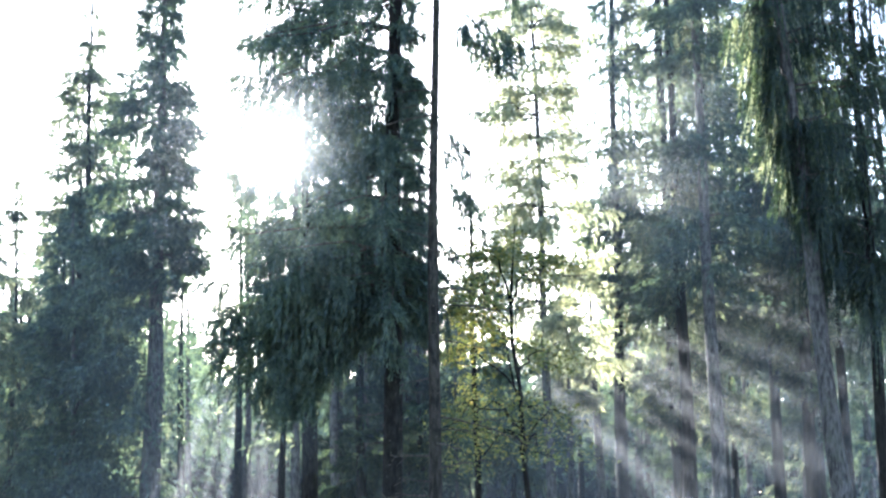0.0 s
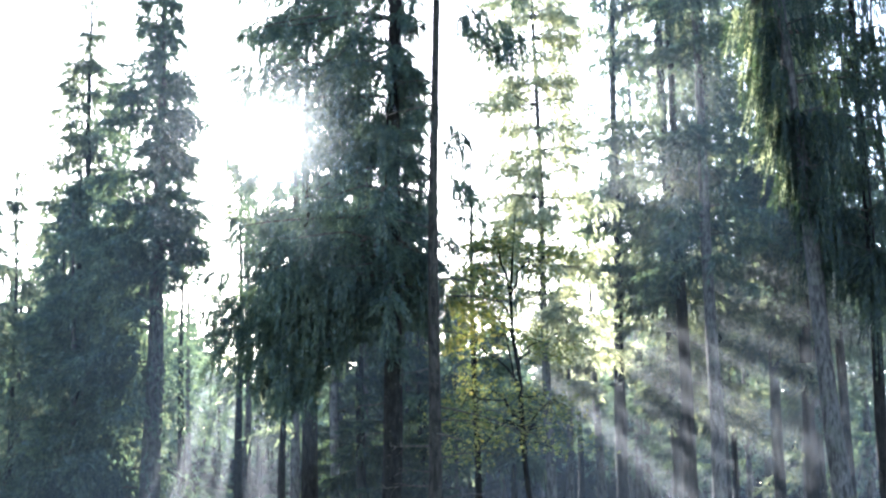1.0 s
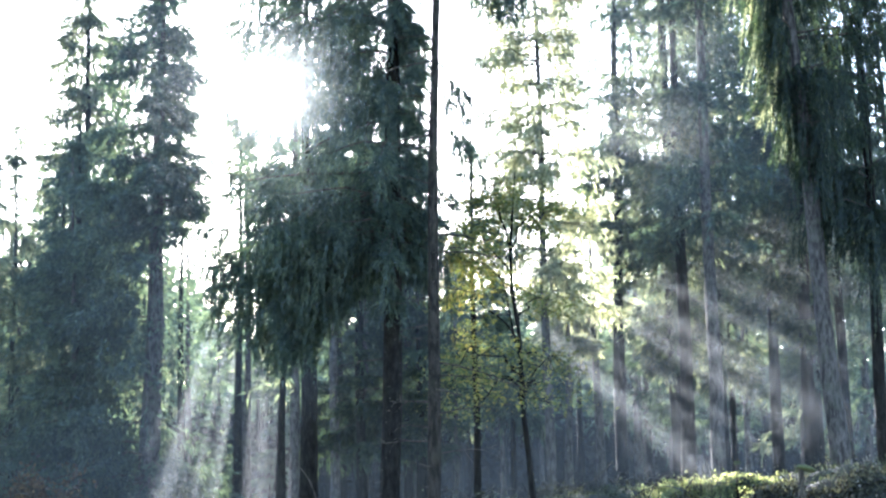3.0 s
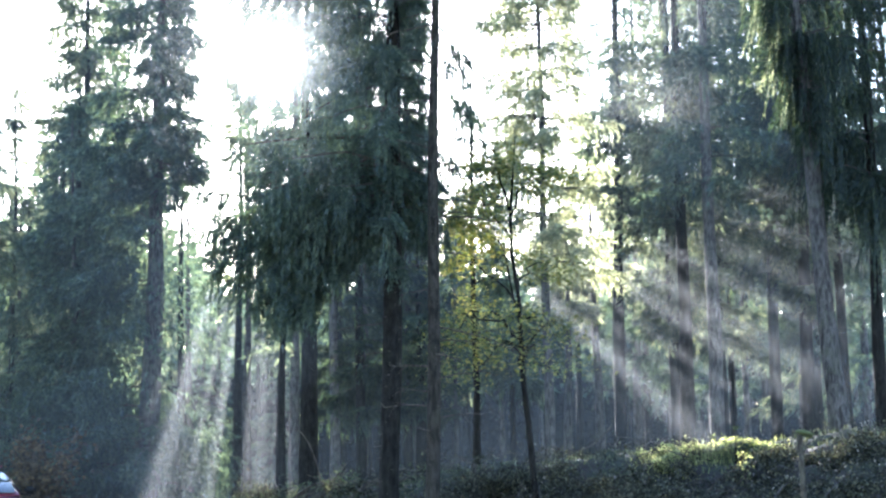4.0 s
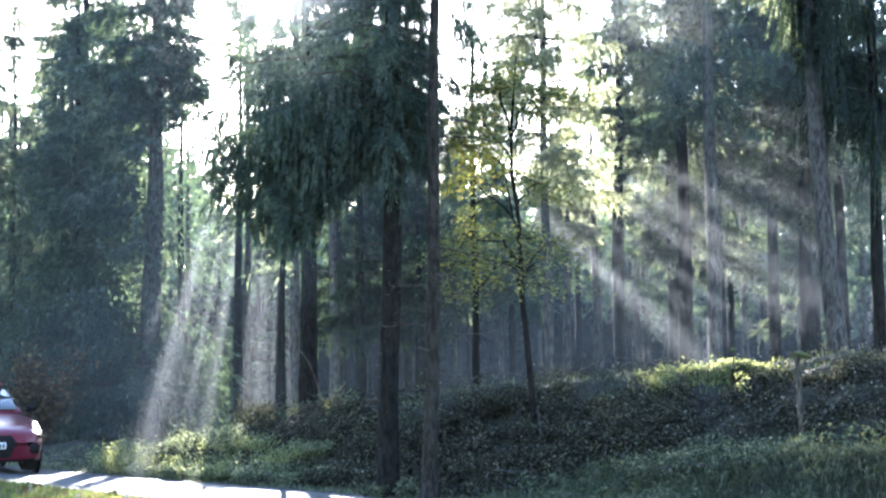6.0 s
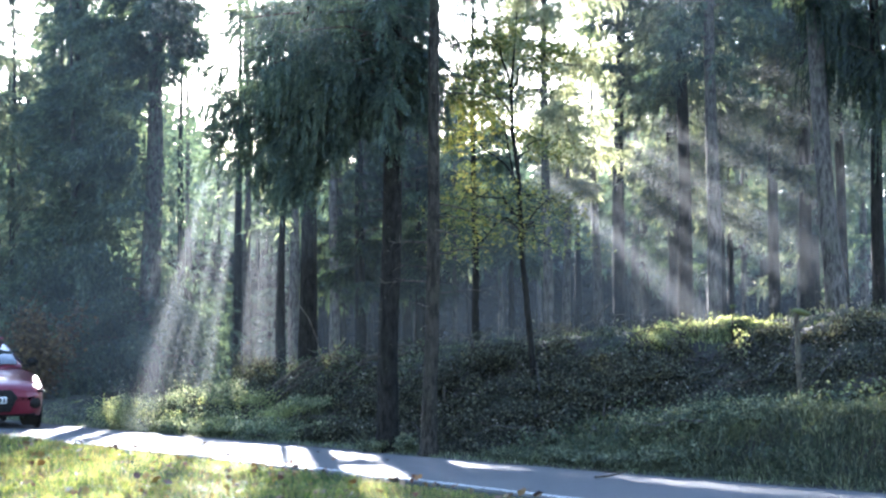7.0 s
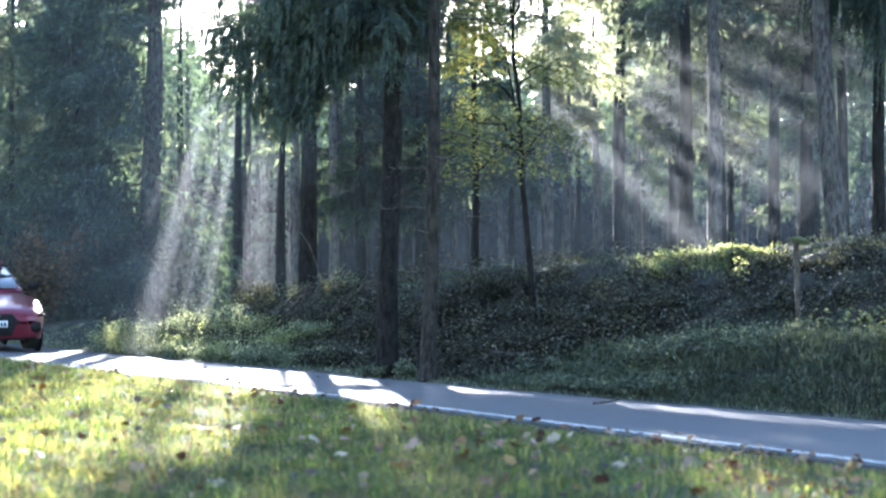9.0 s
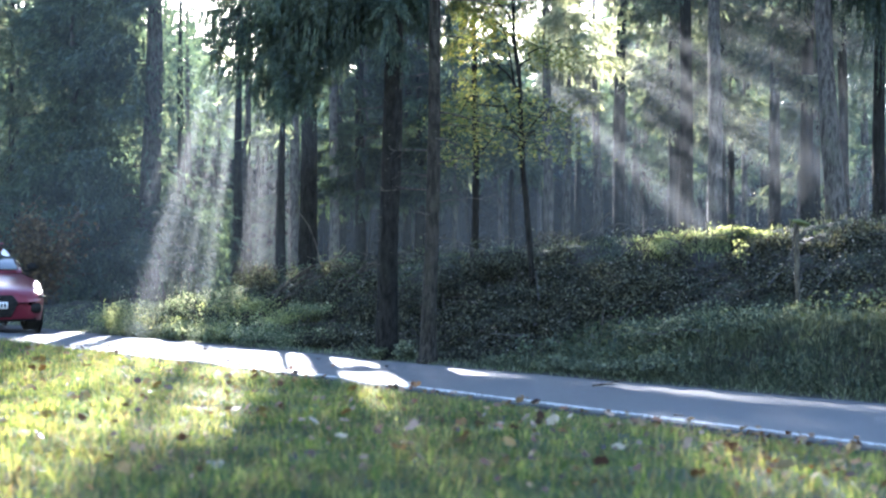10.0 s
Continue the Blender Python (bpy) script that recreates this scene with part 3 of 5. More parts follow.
def build_stand():
    """The larger trees of the stand, one by one."""
    # left: a broad spruce with its spire in view, a paler one behind, and boughs reaching in
    spruce((-7.29, 40.0), 17.0, 0.30, dict(z0=0.9, z1=17.0, reach=lambda z, az: cone(0, 17.6, 3.5, 0.75)(z, az) * (0.65 if math.cos(az) > 0.3 else 1.0), branches=330, twigs=40, needles=11, nl=0.16, nw=0.027, twig=0.9, droop=0.45, hang=0.8),
           "broad old spruce hung with twigs down to its foot", 21, lean=(0.15, 0), bark=BARK_PALE)
    spruce((-11.2, 50.0), 19.4, 0.25, dict(z0=3.0, z1=19.3, reach=cone(1, 19.8, 3.3), branches=230, twigs=30, needles=10, nl=0.18, nw=0.031, twig=1.0, hang=0.6),
           "pale spruce with a pointed top in the mist", 22, needle=NEEDLE_FAR)
    spruce((-12.6, 36.0), 10.5, 0.20, dict(z0=0.7, z1=10.2, reach=cone(-2, 11, 4.4), branches=170, twigs=30, needles=15, nl=0.13, nw=0.021, twig=0.7, hang=0.7),
           "wide-branched spruce with boughs over the verge", 23)
    spruce((-9.6, 42.0), 11.5, 0.20, dict(z0=0.6, z1=11.5, reach=cone(-1, 12, 3.4), branches=170, twigs=30, needles=15, nl=0.14, nw=0.021, twig=0.7, hang=0.8),
           "dark dense spruce between taller trees", 24)
    for i, (x, y, h) in enumerate(((-15.5, 50, 6.5), (-13.2, 54, 7), (-11.6, 47, 5.5), (-17.5, 56, 7), (-9.4, 52, 5.5), (-14.2, 60, 7), (-8.2, 58, 5.0), (-11.0, 62, 6.5), (-6.6, 64, 5.5))):
        spruce((x, y), h, 0.08, dict(z0=0.5, z1=h, reach=cone(-2, h + 0.4, 2.4), branches=50, twigs=12, needles=9, nl=0.26, nw=0.034, twig=0.8, hang=0.7),
               "low young spruce in the shade of the stand", 240 + i, group="low spruces of the thicket", sides=6)
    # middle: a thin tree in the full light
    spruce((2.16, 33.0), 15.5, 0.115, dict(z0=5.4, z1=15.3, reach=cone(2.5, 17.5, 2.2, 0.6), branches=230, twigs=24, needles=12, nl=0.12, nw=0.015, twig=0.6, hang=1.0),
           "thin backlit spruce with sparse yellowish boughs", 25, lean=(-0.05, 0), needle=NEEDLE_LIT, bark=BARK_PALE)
    spruce((0.55, 27.5), 8.2, 0.07, dict(z0=3.6, z1=8.1, reach=cone(2.5, 8.4, 1.3), branches=50, twigs=20, needles=14, nl=0.09, nw=0.012, twig=0.45, hang=0.9),
           "slender young spruce behind the maple", 26)
    # trees behind the tall spruce, with shade put into their needle colour
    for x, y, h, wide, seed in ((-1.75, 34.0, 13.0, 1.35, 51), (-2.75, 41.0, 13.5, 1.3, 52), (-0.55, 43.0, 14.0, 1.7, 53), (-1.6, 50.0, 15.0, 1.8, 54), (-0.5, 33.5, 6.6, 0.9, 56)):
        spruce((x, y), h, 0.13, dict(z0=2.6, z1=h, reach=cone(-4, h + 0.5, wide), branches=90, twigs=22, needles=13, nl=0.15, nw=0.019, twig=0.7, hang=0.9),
               "shaded spruce with thin boughs low on its trunk", seed, group="slim spruces of the stand", sides=8, needle=NEEDLE_SHADE)
    # added trees, mostly hidden by nearer crowns, that block sun from the verge
    for x, y, h, wide, seed in ((-2.8, 56.0, 17.0, 2.4, 48), (-1.8, 58.0, 17.0, 2.2, 49), (-3.4, 64.0, 20.0, 2.2, 57), (-1.9, 67.0, 21.0, 2.2, 58), (-1.3, 61.0, 17.0, 2.0, 59), (0.6, 66.0, 12.5, 2.0, 60)):
        spruce((x, y), h, 0.16, dict(z0=5.0, z1=h, reach=cone(-8, h + 0.5, wide), branches=120, twigs=16, needles=10, nl=0.24, nw=0.045, twig=0.8, hang=0.9),
               "spruce added far back to shade the verge", seed, group="slim spruces of the stand", sides=7)
    # right: the dark stand
    for x, y, h, r, z0, wide, seed in ((5.5, 38.0, 21, 0.20, 4.6, 3.1, 31), (7.2, 42.0, 23, 0.22, 4.4, 3.2, 32), (9.2, 40.0, 22, 0.22, 4.2, 2.6, 33), (7.6, 33.5, 18, 0.16, 4.6, 1.8, 34)):
        spruce((x, y), h, r, dict(z0=z0, z1=h, reach=lambda z, az, z0=z0, h=h, wide=wide: cone(z0 - 4, h + 0.5, wide)(z, az) * float(0.3 + 0.7 * ease((z - z0 + 0.5) / 4.5)), branches=190, twigs=26, needles=14, nl=0.15, nw=0.019, twig=0.75, hang=0.9, power=1.25),
               "tall spruce of the dark stand with a full crown", seed, group="tall spruces of the stand", needle=NEEDLE_FAR if x < 8 else NEEDLE)

    # right, near: long curtains of hanging twigs
    def curtain(z, az):
        return np.interp(z, [5.0, 6.5, 7.5, 9.0, 12, 17], [0.3, 0.55, 0.8, 1.2, 1.6, 0.3]) * (0.72 + 0.55 * math.cos(az) + 0.25 * abs(math.sin(az)))

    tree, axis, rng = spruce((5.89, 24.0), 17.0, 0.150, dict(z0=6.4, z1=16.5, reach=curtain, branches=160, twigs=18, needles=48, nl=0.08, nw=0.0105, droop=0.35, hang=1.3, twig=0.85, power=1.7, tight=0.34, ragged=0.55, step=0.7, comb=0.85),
           "spruce with long hanging curtains of dark twigs", 41, lean=(-0.62, 0), bark=BARK_PALE, needle=NEEDLE_SHADE, near=True)
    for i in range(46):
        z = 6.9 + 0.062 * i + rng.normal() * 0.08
        # every third bough gets the colour with the rim light in it
        hanging_bough(tree, axis, z, rng.uniform(2.2, 4.2), (0.35 + 0.15 * (z - 6.9)) * rng.uniform(0.75, 1.2), rng, (NEEDLE_RIM, NEEDLE_SHADE, NEEDLE_SHADE)[i % 3], True)
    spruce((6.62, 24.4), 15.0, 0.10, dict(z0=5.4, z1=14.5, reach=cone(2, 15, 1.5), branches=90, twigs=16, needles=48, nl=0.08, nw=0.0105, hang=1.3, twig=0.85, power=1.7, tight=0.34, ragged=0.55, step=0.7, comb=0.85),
           "slender dark spruce beside a larger one", 42, needle=NEEDLE_SHADE)


build_stand()

# bearing in thousandths of the distance, and distance: the trunks that stand in rows behind
ROWS_BEHIND = [
    (-268, 48), (-254, 56), (-236, 50), (-228, 41), (-208, 52), (-195, 60), (-163, 43), (-157, 48), (-128, 44), (-122, 46),
    (-101, 33), (-93, 40), (-84, 28.5), (-68, 38), (-63, 48), (-50, 45), (-22, 40), (-16, 50), (-12, 60), (6, 44), (16, 52), (37, 48),
    (43, 38.5), (76, 42), (84, 50), (97, 44), (108, 38), (119, 50), (128, 56), (142, 46), (151, 34.5), (169, 32), (178, 45), (188, 52),
    (206, 36), (223, 48), (251, 34), (262, 44), (285, 40), (300, 50), (-290, 44), (-310, 52), (-45, 62), (-80, 66), (20, 70), (60, 66), (140, 68),
    (165, 62), (200, 66), (230, 60), (250, 70), (95, 72), (-110, 72), (-30, 75), (-140, 70), (-175, 74), (-220, 70), (280, 64), (115, 64), (40, 78),
]


def build_rows():
    rng = np.random.default_rng(77)
    for i, (b, d) in enumerate(ROWS_BEHIND):
        x = b * d / 1000
        right = b > 105
        sky = 0.12 if 0 < b < 105 else 0.16 if -158 < b <= 0 else 0.5
        sky = 0.34 if -96 < b < -24 else 0.36 if -140 < b < -118 else 0.20 if b == 97 else 0.16 if b == 76 else sky
        sky = 0.31 if -24 < b < -8 else sky
        sky = 0.24 if b < -175 else 0.19 if b < -141 else 0.25 if -140 < b < -118 else sky
        # these two trees take the needle colour that holds backlight
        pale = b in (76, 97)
        h = min(rng.uniform(17, 23), 1.3 + (sky + rng.uniform(-0.03, 0.03)) * d)
        z0 = min(rng.uniform(5.0, 7.5), 0.62 * h)
        z0 = 1.3 + 0.14 * d if -96 < b < -24 else z0
        z0 = 1.3 + (0.13 if d < 40 else 0.03) * d + rng.uniform(0, 1.5) if right else z0
        spruce((x, d), h, rng.uniform(0.10, 0.17) * (1.2 if d < 36 else 1), dict(z0=z0, z1=h, reach=cone(z0 - 5, h + 0.6, rng.uniform(1.5, 2.1)), branches=100 if right and d < 40 else 46 if d < 58 else 60,
               twigs=16 if right and d < 40 else 12, needles=16 if right and d < 40 else 9, nl=0.15 if right and d < 40 else 0.25, nw=0.018 if right and d < 40 else 0.030, twig=0.9, hang=0.7, limb=0.012, keep=0.3 if -176 < b < -100 and d > 55 else 0.06 if -176 < b < -100 and d > 40 else 0.4 if 105 < b < 135 else 0.03),
               "slim spruce standing in the misty stand", 100 + i, lean=(rng.normal() * 0.12, 0), group="slim spruces of the stand", sides=7,
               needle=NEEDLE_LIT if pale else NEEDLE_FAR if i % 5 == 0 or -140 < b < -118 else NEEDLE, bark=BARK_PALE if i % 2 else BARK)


build_rows()


def build_far_woods():
    """The wood beyond the rows: too far to tell its trees apart."""
    rng = np.random.default_rng(55)
    m = 60000
    d = rng.uniform(82, 125, m)
    b = rng.uniform(-0.42, 0.42, m)
    lift = np.interp(b, [-0.4, -0.17, -0.13, -0.03, 0.0, 0.09, 0.12, 0.4], [0.24, 0.22, 0.13, 0.14, 0.17, 0.17, 0.20, 0.30])
    crowns = 0.8 + 0.2 * np.sin(b * 190 + np.sin(b * 67) * 2) * np.sin(b * 83)
    z = (0.055 + (rng.random(m) ** 0.9 * lift * crowns - 0.055).clip(0)) * d + rng.uniform(0, 1.5, m)
    p = np.stack([b * d, d, z], -1)
    p = p[~in_gap(p)]
    m = len(p)
    way = normed(units(rng, m) + (0, 0, -0.5))
    side = normed(np.cross(way, units(rng, m)))
    s = rng.uniform(0.25, 0.7, (m, 1))
    soup = Soup()
    soup.tris(np.stack([p - side * s * 0.3, p + side * s * 0.3, p + way * s], 1))
    m = 15000
    d = rng.uniform(128, 175, m)
    b = rng.uniform(-0.45, 0.45, m)
    lift = np.interp(b, [-0.4, -0.17, -0.13, 0.09, 0.12, 0.4], [0.16, 0.15, 0.115, 0.115, 0.15, 0.2])
    p = np.stack([b * d, d, rng.random(m) ** 1.3 * lift * d - 0.3], -1)
    way = normed(units(rng, m) + (0, 0, 0.4))
    side = normed(np.cross(way, (0, 1, 0)) + 0.4 * units(rng, m))
    s = rng.uniform(1.0, 2.6, (m, 1))
    soup.tris(np.stack([p - side * s * 0.35, p + side * s * 0.35, p + way * s], 1))
    wood = Soup()
    for _ in range(190):
        d, b = rng.uniform(66, 120), rng.uniform(-0.33, 0.33)
        zs = np.linspace(-0.3, d * (0.085 if -0.18 < b < 0.11 else 0.19), 5)
        wood.tube(np.stack([b * d + zs * rng.normal() * 0.012, np.full(5, d), zs], -1), rng.uniform(0.11, 0.20) * np.linspace(1, 0.55, 5), 6)
    # dark slivers for dead boughs, added to give the shade between far trunks
    m = 26000
    d, b = rng.uniform(70, 128, m), rng.uniform(-0.36, 0.36, m)
    p = np.stack([b * d, d, rng.random(m) * 0.075 * d - 0.2], -1)
    p = p[~in_gap(p)]
    way, s = units(rng, len(p)), rng.uniform(0.5, 1.2, (len(p), 1))
    side = normed(np.cross(way, (0, 1, 0)) + 0.3 * units(rng, len(p)))
    brush = Soup()
    brush.tris(np.stack([p - side * s * 0.16, p + side * s * 0.16, p + way * s], 1))
    part("far_brush", brush.mesh("far_brush", BARK), label="dark slivers standing for dead boughs and shade between the trunks", category="woods", kind="stuff")
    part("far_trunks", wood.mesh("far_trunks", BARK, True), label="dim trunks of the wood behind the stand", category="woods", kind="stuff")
    part("far_woods", soup.mesh("far_woods", NEEDLE), label="dark spruce wood far behind the misty stand", category="woods", kind="stuff")


build_far_woods()


def build_behind():
    """An unseen wood added behind the camera; it dims the light on what faces it."""
    rng = np.random.default_rng(66)
    first, _, _ = spruce((-22.0, -11.0), 23.0, 0.26, dict(z0=1.0, z1=23, reach=cone(-1, 23.5, 3.6), branches=60, twigs=11, needles=6, nl=0.75, nw=0.14, twig=1.2, hang=0.7),
                         "tall unseen spruce added to dim light from behind the verge", 300, group="spruces behind the verge", sides=7)
    for i in range(1, 16):
        x, y = -22 + i * 3.1 + rng.normal() * 0.5, -11 + rng.uniform(-5, 2) - 0.012 * (i - 7.5) ** 2 * -6
        copy_thing(first, pose(x, y, float(land(x, y)) - 0.08, 0, 0, rng.uniform(0, 360)))


build_behind()

# ---- the yellow maple ----


def leaves_at(rng, centres, spread, count, size, flat=0.5):
    """Small folded leaves about the given places: two triangles each."""
    p = np.repeat(centres, count, 0) + rng.normal(size=(len(centres) * count, 3)) * np.array(spread)
    p = p[~in_gap(p, 0.5)]
    m = len(p)
    nrm = normed(units(rng, m) + np.array((0, 0, flat)))
    d = normed(np.cross(nrm, units(rng, m)))
    side = np.cross(nrm, d)
    s = size * rng.uniform(0.6, 1.3, (m, 1))
    tip, tail = p + d * s, p - d * s * 0.8
    l, r = p + side * s * 0.62 + nrm * s * 0.2, p - side * s * 0.62 + nrm * s * 0.2
    v = np.stack([tail, l, tip, r], 1).reshape(-1, 3)
    i = np.arange(m) * 4
    return v, np.concatenate([np.stack([i, i + 1, i + 2], -1), np.stack([i, i + 2, i + 3], -1)])


def build_maple():
    rng = np.random.default_rng(8)
    base = np.array((1.30, 23.0, float(land(1.30, 23.0)) - 0.05))
    tree = thing("maple_tree", base, "young maple with thin yellow-green autumn leaves on the bank", "tree")
    wood, tips = Soup(), []
    stem = np.array(((1.30, 23, base[2]), (1.20, 23, 1.9), (1.14, 23, 2.5), (1.12, 23, 3.1), (1.10, 23, 3.7), (1.02, 23.0, 4.3), (1.0, 23, 4.9), (1.04, 23, 5.4), (1.1, 23.1, 6.1)))
    wood.tube(stem, np.array((0.055, 0.045, 0.04, 0.036, 0.03, 0.026, 0.022, 0.016, 0.008)), 7, 0.05, rng)
    boughs = [((1.12, 3.0), (-0.15, 2.75), 0.0), ((1.12, 3.1), (0.2, 3.5), 0.3), ((1.14, 2.6), (1.55, 3.3), -0.2), ((1.10, 3.6), (0.0, 4.3), 0.2), ((1.12, 3.3), (0.65, 4.9), -0.3),
              ((1.02, 4.5), (0.2, 5.2), 0.2), ((1.0, 4.9), (1.55, 5.4), 0.0), ((1.0, 4.9), (0.6, 5.7), -0.2), ((1.1, 3.4), (1.7, 3.0), 0.3), ((1.13, 2.9), (0.5, 2.6), -0.4), ((1.1, 3.8), (1.5, 4.2), 0.4),
              ((1.12, 3.2), (0.05, 3.1), -0.3), ((1.05, 4.2), (0.1, 4.8), -0.2), ((1.13, 2.8), (1.3, 2.7), -0.5)]
    for (x0, z0), (x1, z1), dy in boughs:
        t = np.linspace(0, 1, 8)[:, None]
        a, b = np.array((x0, 23, z0)), np.array((x1, 23 + dy * 2, z1))
        pts = a + (b - a) * t + np.array((0, 0, 0.25)) * np.sin(t * np.pi) + rng.normal(size=(8, 3)) * 0.04
        pts[0] = a
        wood.tube(pts, 0.016 * np.linspace(1, 0.25, 8), 5)
        for k in (3, 4, 5, 6, 7):
            for _ in range(2):
                d = np.array((rng.normal() * 0.28, rng.normal() * 0.3, rng.normal() * 0.12))
                q = pts[k] + d * np.linspace(0, 1, 4)[:, None]
                wood.tube(q, 0.005 * np.linspace(1, 0.4, 4), 4)
                tips += [pts[k] + d * 0.55, pts[k] + d]
    wood.v = [v - base for v in wood.v]
    part("trunk", wood.mesh("trunk", BARK, True), tree, "thin crooked dark stem and boughs")
    tips = np.array(tips)
    tips = np.concatenate([tips, tips[tips[:, 2] > 3.7], tips[tips[:, 2] > 4.4]])
    v, f = leaves_at(rng, tips, (0.17, 0.17, 0.07), 16, 0.036, 1.1)
    part("crown", mesh_of("crown", v - base, f, MAPLE), tree, "yellow-green maple leaves")


build_maple()

# ---- undergrowth ----


def scatter(rng, count, x0, x1, y0, y1, keep):
    p = np.stack([rng.uniform(x0, x1, count), rng.uniform(y0, y1, count)], -1)
    n, a = across(p[:, 0], p[:, 1])
    far, near = np.interp(a, *ROAD_FAR), np.interp(a, *ROAD_NEAR)
    ok = keep(p, n - far, near - n, a) & (np.abs(p[:, 0]) < 0.30 * p[:, 1] + 0.6)
    p = p[ok]
    return np.column_stack([p, land(p[:, 0], p[:, 1])])


def blades(rng, root, height, width, bend):
    """Bent grass blades: three triangles each."""
    m = len(root)
    az = rng.uniform(0, 2 * np.pi, m)
    side = np.stack([np.cos(az), np.sin(az), 0 * az], -1)
    lean = np.stack([-np.sin(az), np.cos(az), 0 * az], -1) * (rng.normal(size=(m, 1)) * bend) + rng.normal(size=(m, 3)) * (0.15, 0.15, 0)
    h = (height * rng.uniform(0.45, 1.25, m))[:, None]
    w = (width * rng.uniform(0.6, 1.3, m))[:, None]
    up = np.array((0, 0, 1.0))
    mid = root + up * h * 0.6 + lean * h * 0.35
    tip = root + up * h * (1 - 0.25 * np.linalg.norm(lean, axis=1, keepdims=True)) + lean * h
    v = np.stack([root - side * w, root + side * w, mid - side * w * 0.8, mid + side * w * 0.8, tip], 1).reshape(-1, 3)
    i = np.arange(m) * 5
    return v, np.concatenate([np.stack([i, i + 1, i + 3], -1), np.stack([i, i + 3, i + 2], -1), np.stack([i + 2, i + 3, i + 4], -1)])


def bare(p, f, a):
    """False on the sunlit top of the bank, where few brambles grow."""
    top = np.interp(a, *CREST_N) - np.interp(a, *ROAD_FAR)
    dice = np.random.default_rng(len(p)).random(len(p))
    spot = (np.hypot(p[:, 0] - 3.75, (p[:, 1] - 22.8) * 0.6) < 1.0) & (f > top - 1.25)
    mound = (a > -0.8) & (f < 2.4)
    return ~spot & ~mound & ((f < top - 0.65 - 0.25 * ease((p[:, 0] - 0.5) / 2)) | (dice < 0.05))


def build_undergrowth():
    rng = np.random.default_rng(9)
    p = scatter(rng, 310000, -8, 5, 7.6, 26, lambda p, f, q, a: (q > 0.06 - 0.10 * rng.random(len(p)) ** 2) & (rng.random(len(p)) < np.clip(1.6 - 0.05 * p[:, 1], 0.35, 1) * (1 - 0.5 * ease((p[:, 0] + 0.2) / 2) * ease((14.5 - p[:, 1]) / 3))))
    n, a = across(p[:, 0], p[:, 1])
    tall = 0.07 + 0.035 * ease((-0.2 - n) / 1.8) + (0.035 * swell(p[:, 0], p[:, 1], 1.1) + 0.03 * swell(p[:, 0], p[:, 1], 0.43, 1.0)) * ease((-0.3 - n) / 1)
    dry = rng.random(len(p)) < 0.22 + 0.20 * swell(p[:, 0], p[:, 1], 1.9, 2.0) + 0.14 * swell(p[:, 0], p[:, 1], 0.5, 5.0)
    for name, sel, mat, label in (("verge_grass", ~dry, GRASS, "fresh green grass on the road verge"), ("dry_grass", dry, DRY, "dry straw-coloured grass among the green")):
        v, f = blades(rng, p[sel], np.maximum(tall[sel], 0.03), 0.0036, 1.7)
        part(name, mesh_of(name, v, f, mat), label=label, category="grass", kind="stuff")
    p = np.stack([rng.uniform(-7, 7, 9000), rng.uniform(-5, 8, 9000)], -1)
    v, f = blades(rng, np.column_stack([p, land(p[:, 0], p[:, 1])]), np.full(len(p), 0.11), 0.008, 0.8)
    part("near_verge_grass", mesh_of("near_verge_grass", v, f, GRASS), label="grass of the verge where the view begins", category="grass", kind="stuff")
    # the strip beyond the road
    p = scatter(rng, 90000, -12, 7, 13, 34, lambda p, f, q, a: (f > -0.02) & (f < np.where(a < -9.5, 3.0, 0.75) + 0.2 * np.sin(a * 2.1)))
    v, f = blades(rng, p, np.full(len(p), 0.065), 0.006, 1.5)
    part("far_verge_grass", mesh_of("far_verge_grass", v, f, CREST), label="pale grass strip between road and bank", category="grass", kind="stuff")
    # grass and herbs on the mound and on the bank's top
    p = scatter(rng, 170000, 0, 8, 13, 26, lambda p, f, q, a: (f > 0.3) & (f < 2.2) & (a > -1.2))
    v, f = blades(rng, p, np.full(len(p), 0.17), 0.0045, 1.9)
    part("mound_grass", mesh_of("mound_grass", v, f, RANK), label="long rank grass on the roadside mound", category="grass", kind="stuff")
    p = scatter(rng, 70000, -9, 8, 20, 31, lambda p, f, q, a: (f > np.interp(a, *CREST_N) - np.interp(a, *ROAD_FAR) - 0.45 - 0.9 * rng.random(len(p)) ** 1.5))
    v, f = blades(rng, p, np.full(len(p), 0.085), 0.006, 1.6)
    part("bank_grass", mesh_of("bank_grass", v, f, RANK), label="thin grass along the top of the bank", category="grass", kind="stuff")
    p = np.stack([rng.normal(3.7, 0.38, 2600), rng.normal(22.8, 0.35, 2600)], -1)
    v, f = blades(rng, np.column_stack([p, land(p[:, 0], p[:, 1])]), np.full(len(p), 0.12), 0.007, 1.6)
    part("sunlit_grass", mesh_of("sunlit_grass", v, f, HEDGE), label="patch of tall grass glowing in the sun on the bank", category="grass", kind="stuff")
    # brambles over the bank
    def clump(p):
        return ease((swell(p[:, 0], p[:, 1], 1.3, 6.0) + 0.8 * swell(p[:, 0], p[:, 1], 0.55, 8.0) + 0.5 * swell(p[:, 0], p[:, 1], 0.3, 4.0) + 0.35) / 1.5)

    p = scatter(rng, 330000, -10, 9, 17, 30, lambda p, f, q, a: (f > 0.55) & (a > -10.5) & bare(p, f, a) & (rng.random(len(p)) < 0.10 + 0.9 * clump(p)))
    q = p + np.column_stack([np.zeros((len(p), 2)), (0.03 + 0.24 * clump(p)) * (1 - 0.55 * ease((p[:, 0] - 4.0) / 1.2)) * (1 - 0.6 * rng.random(len(p)) ** 2)])
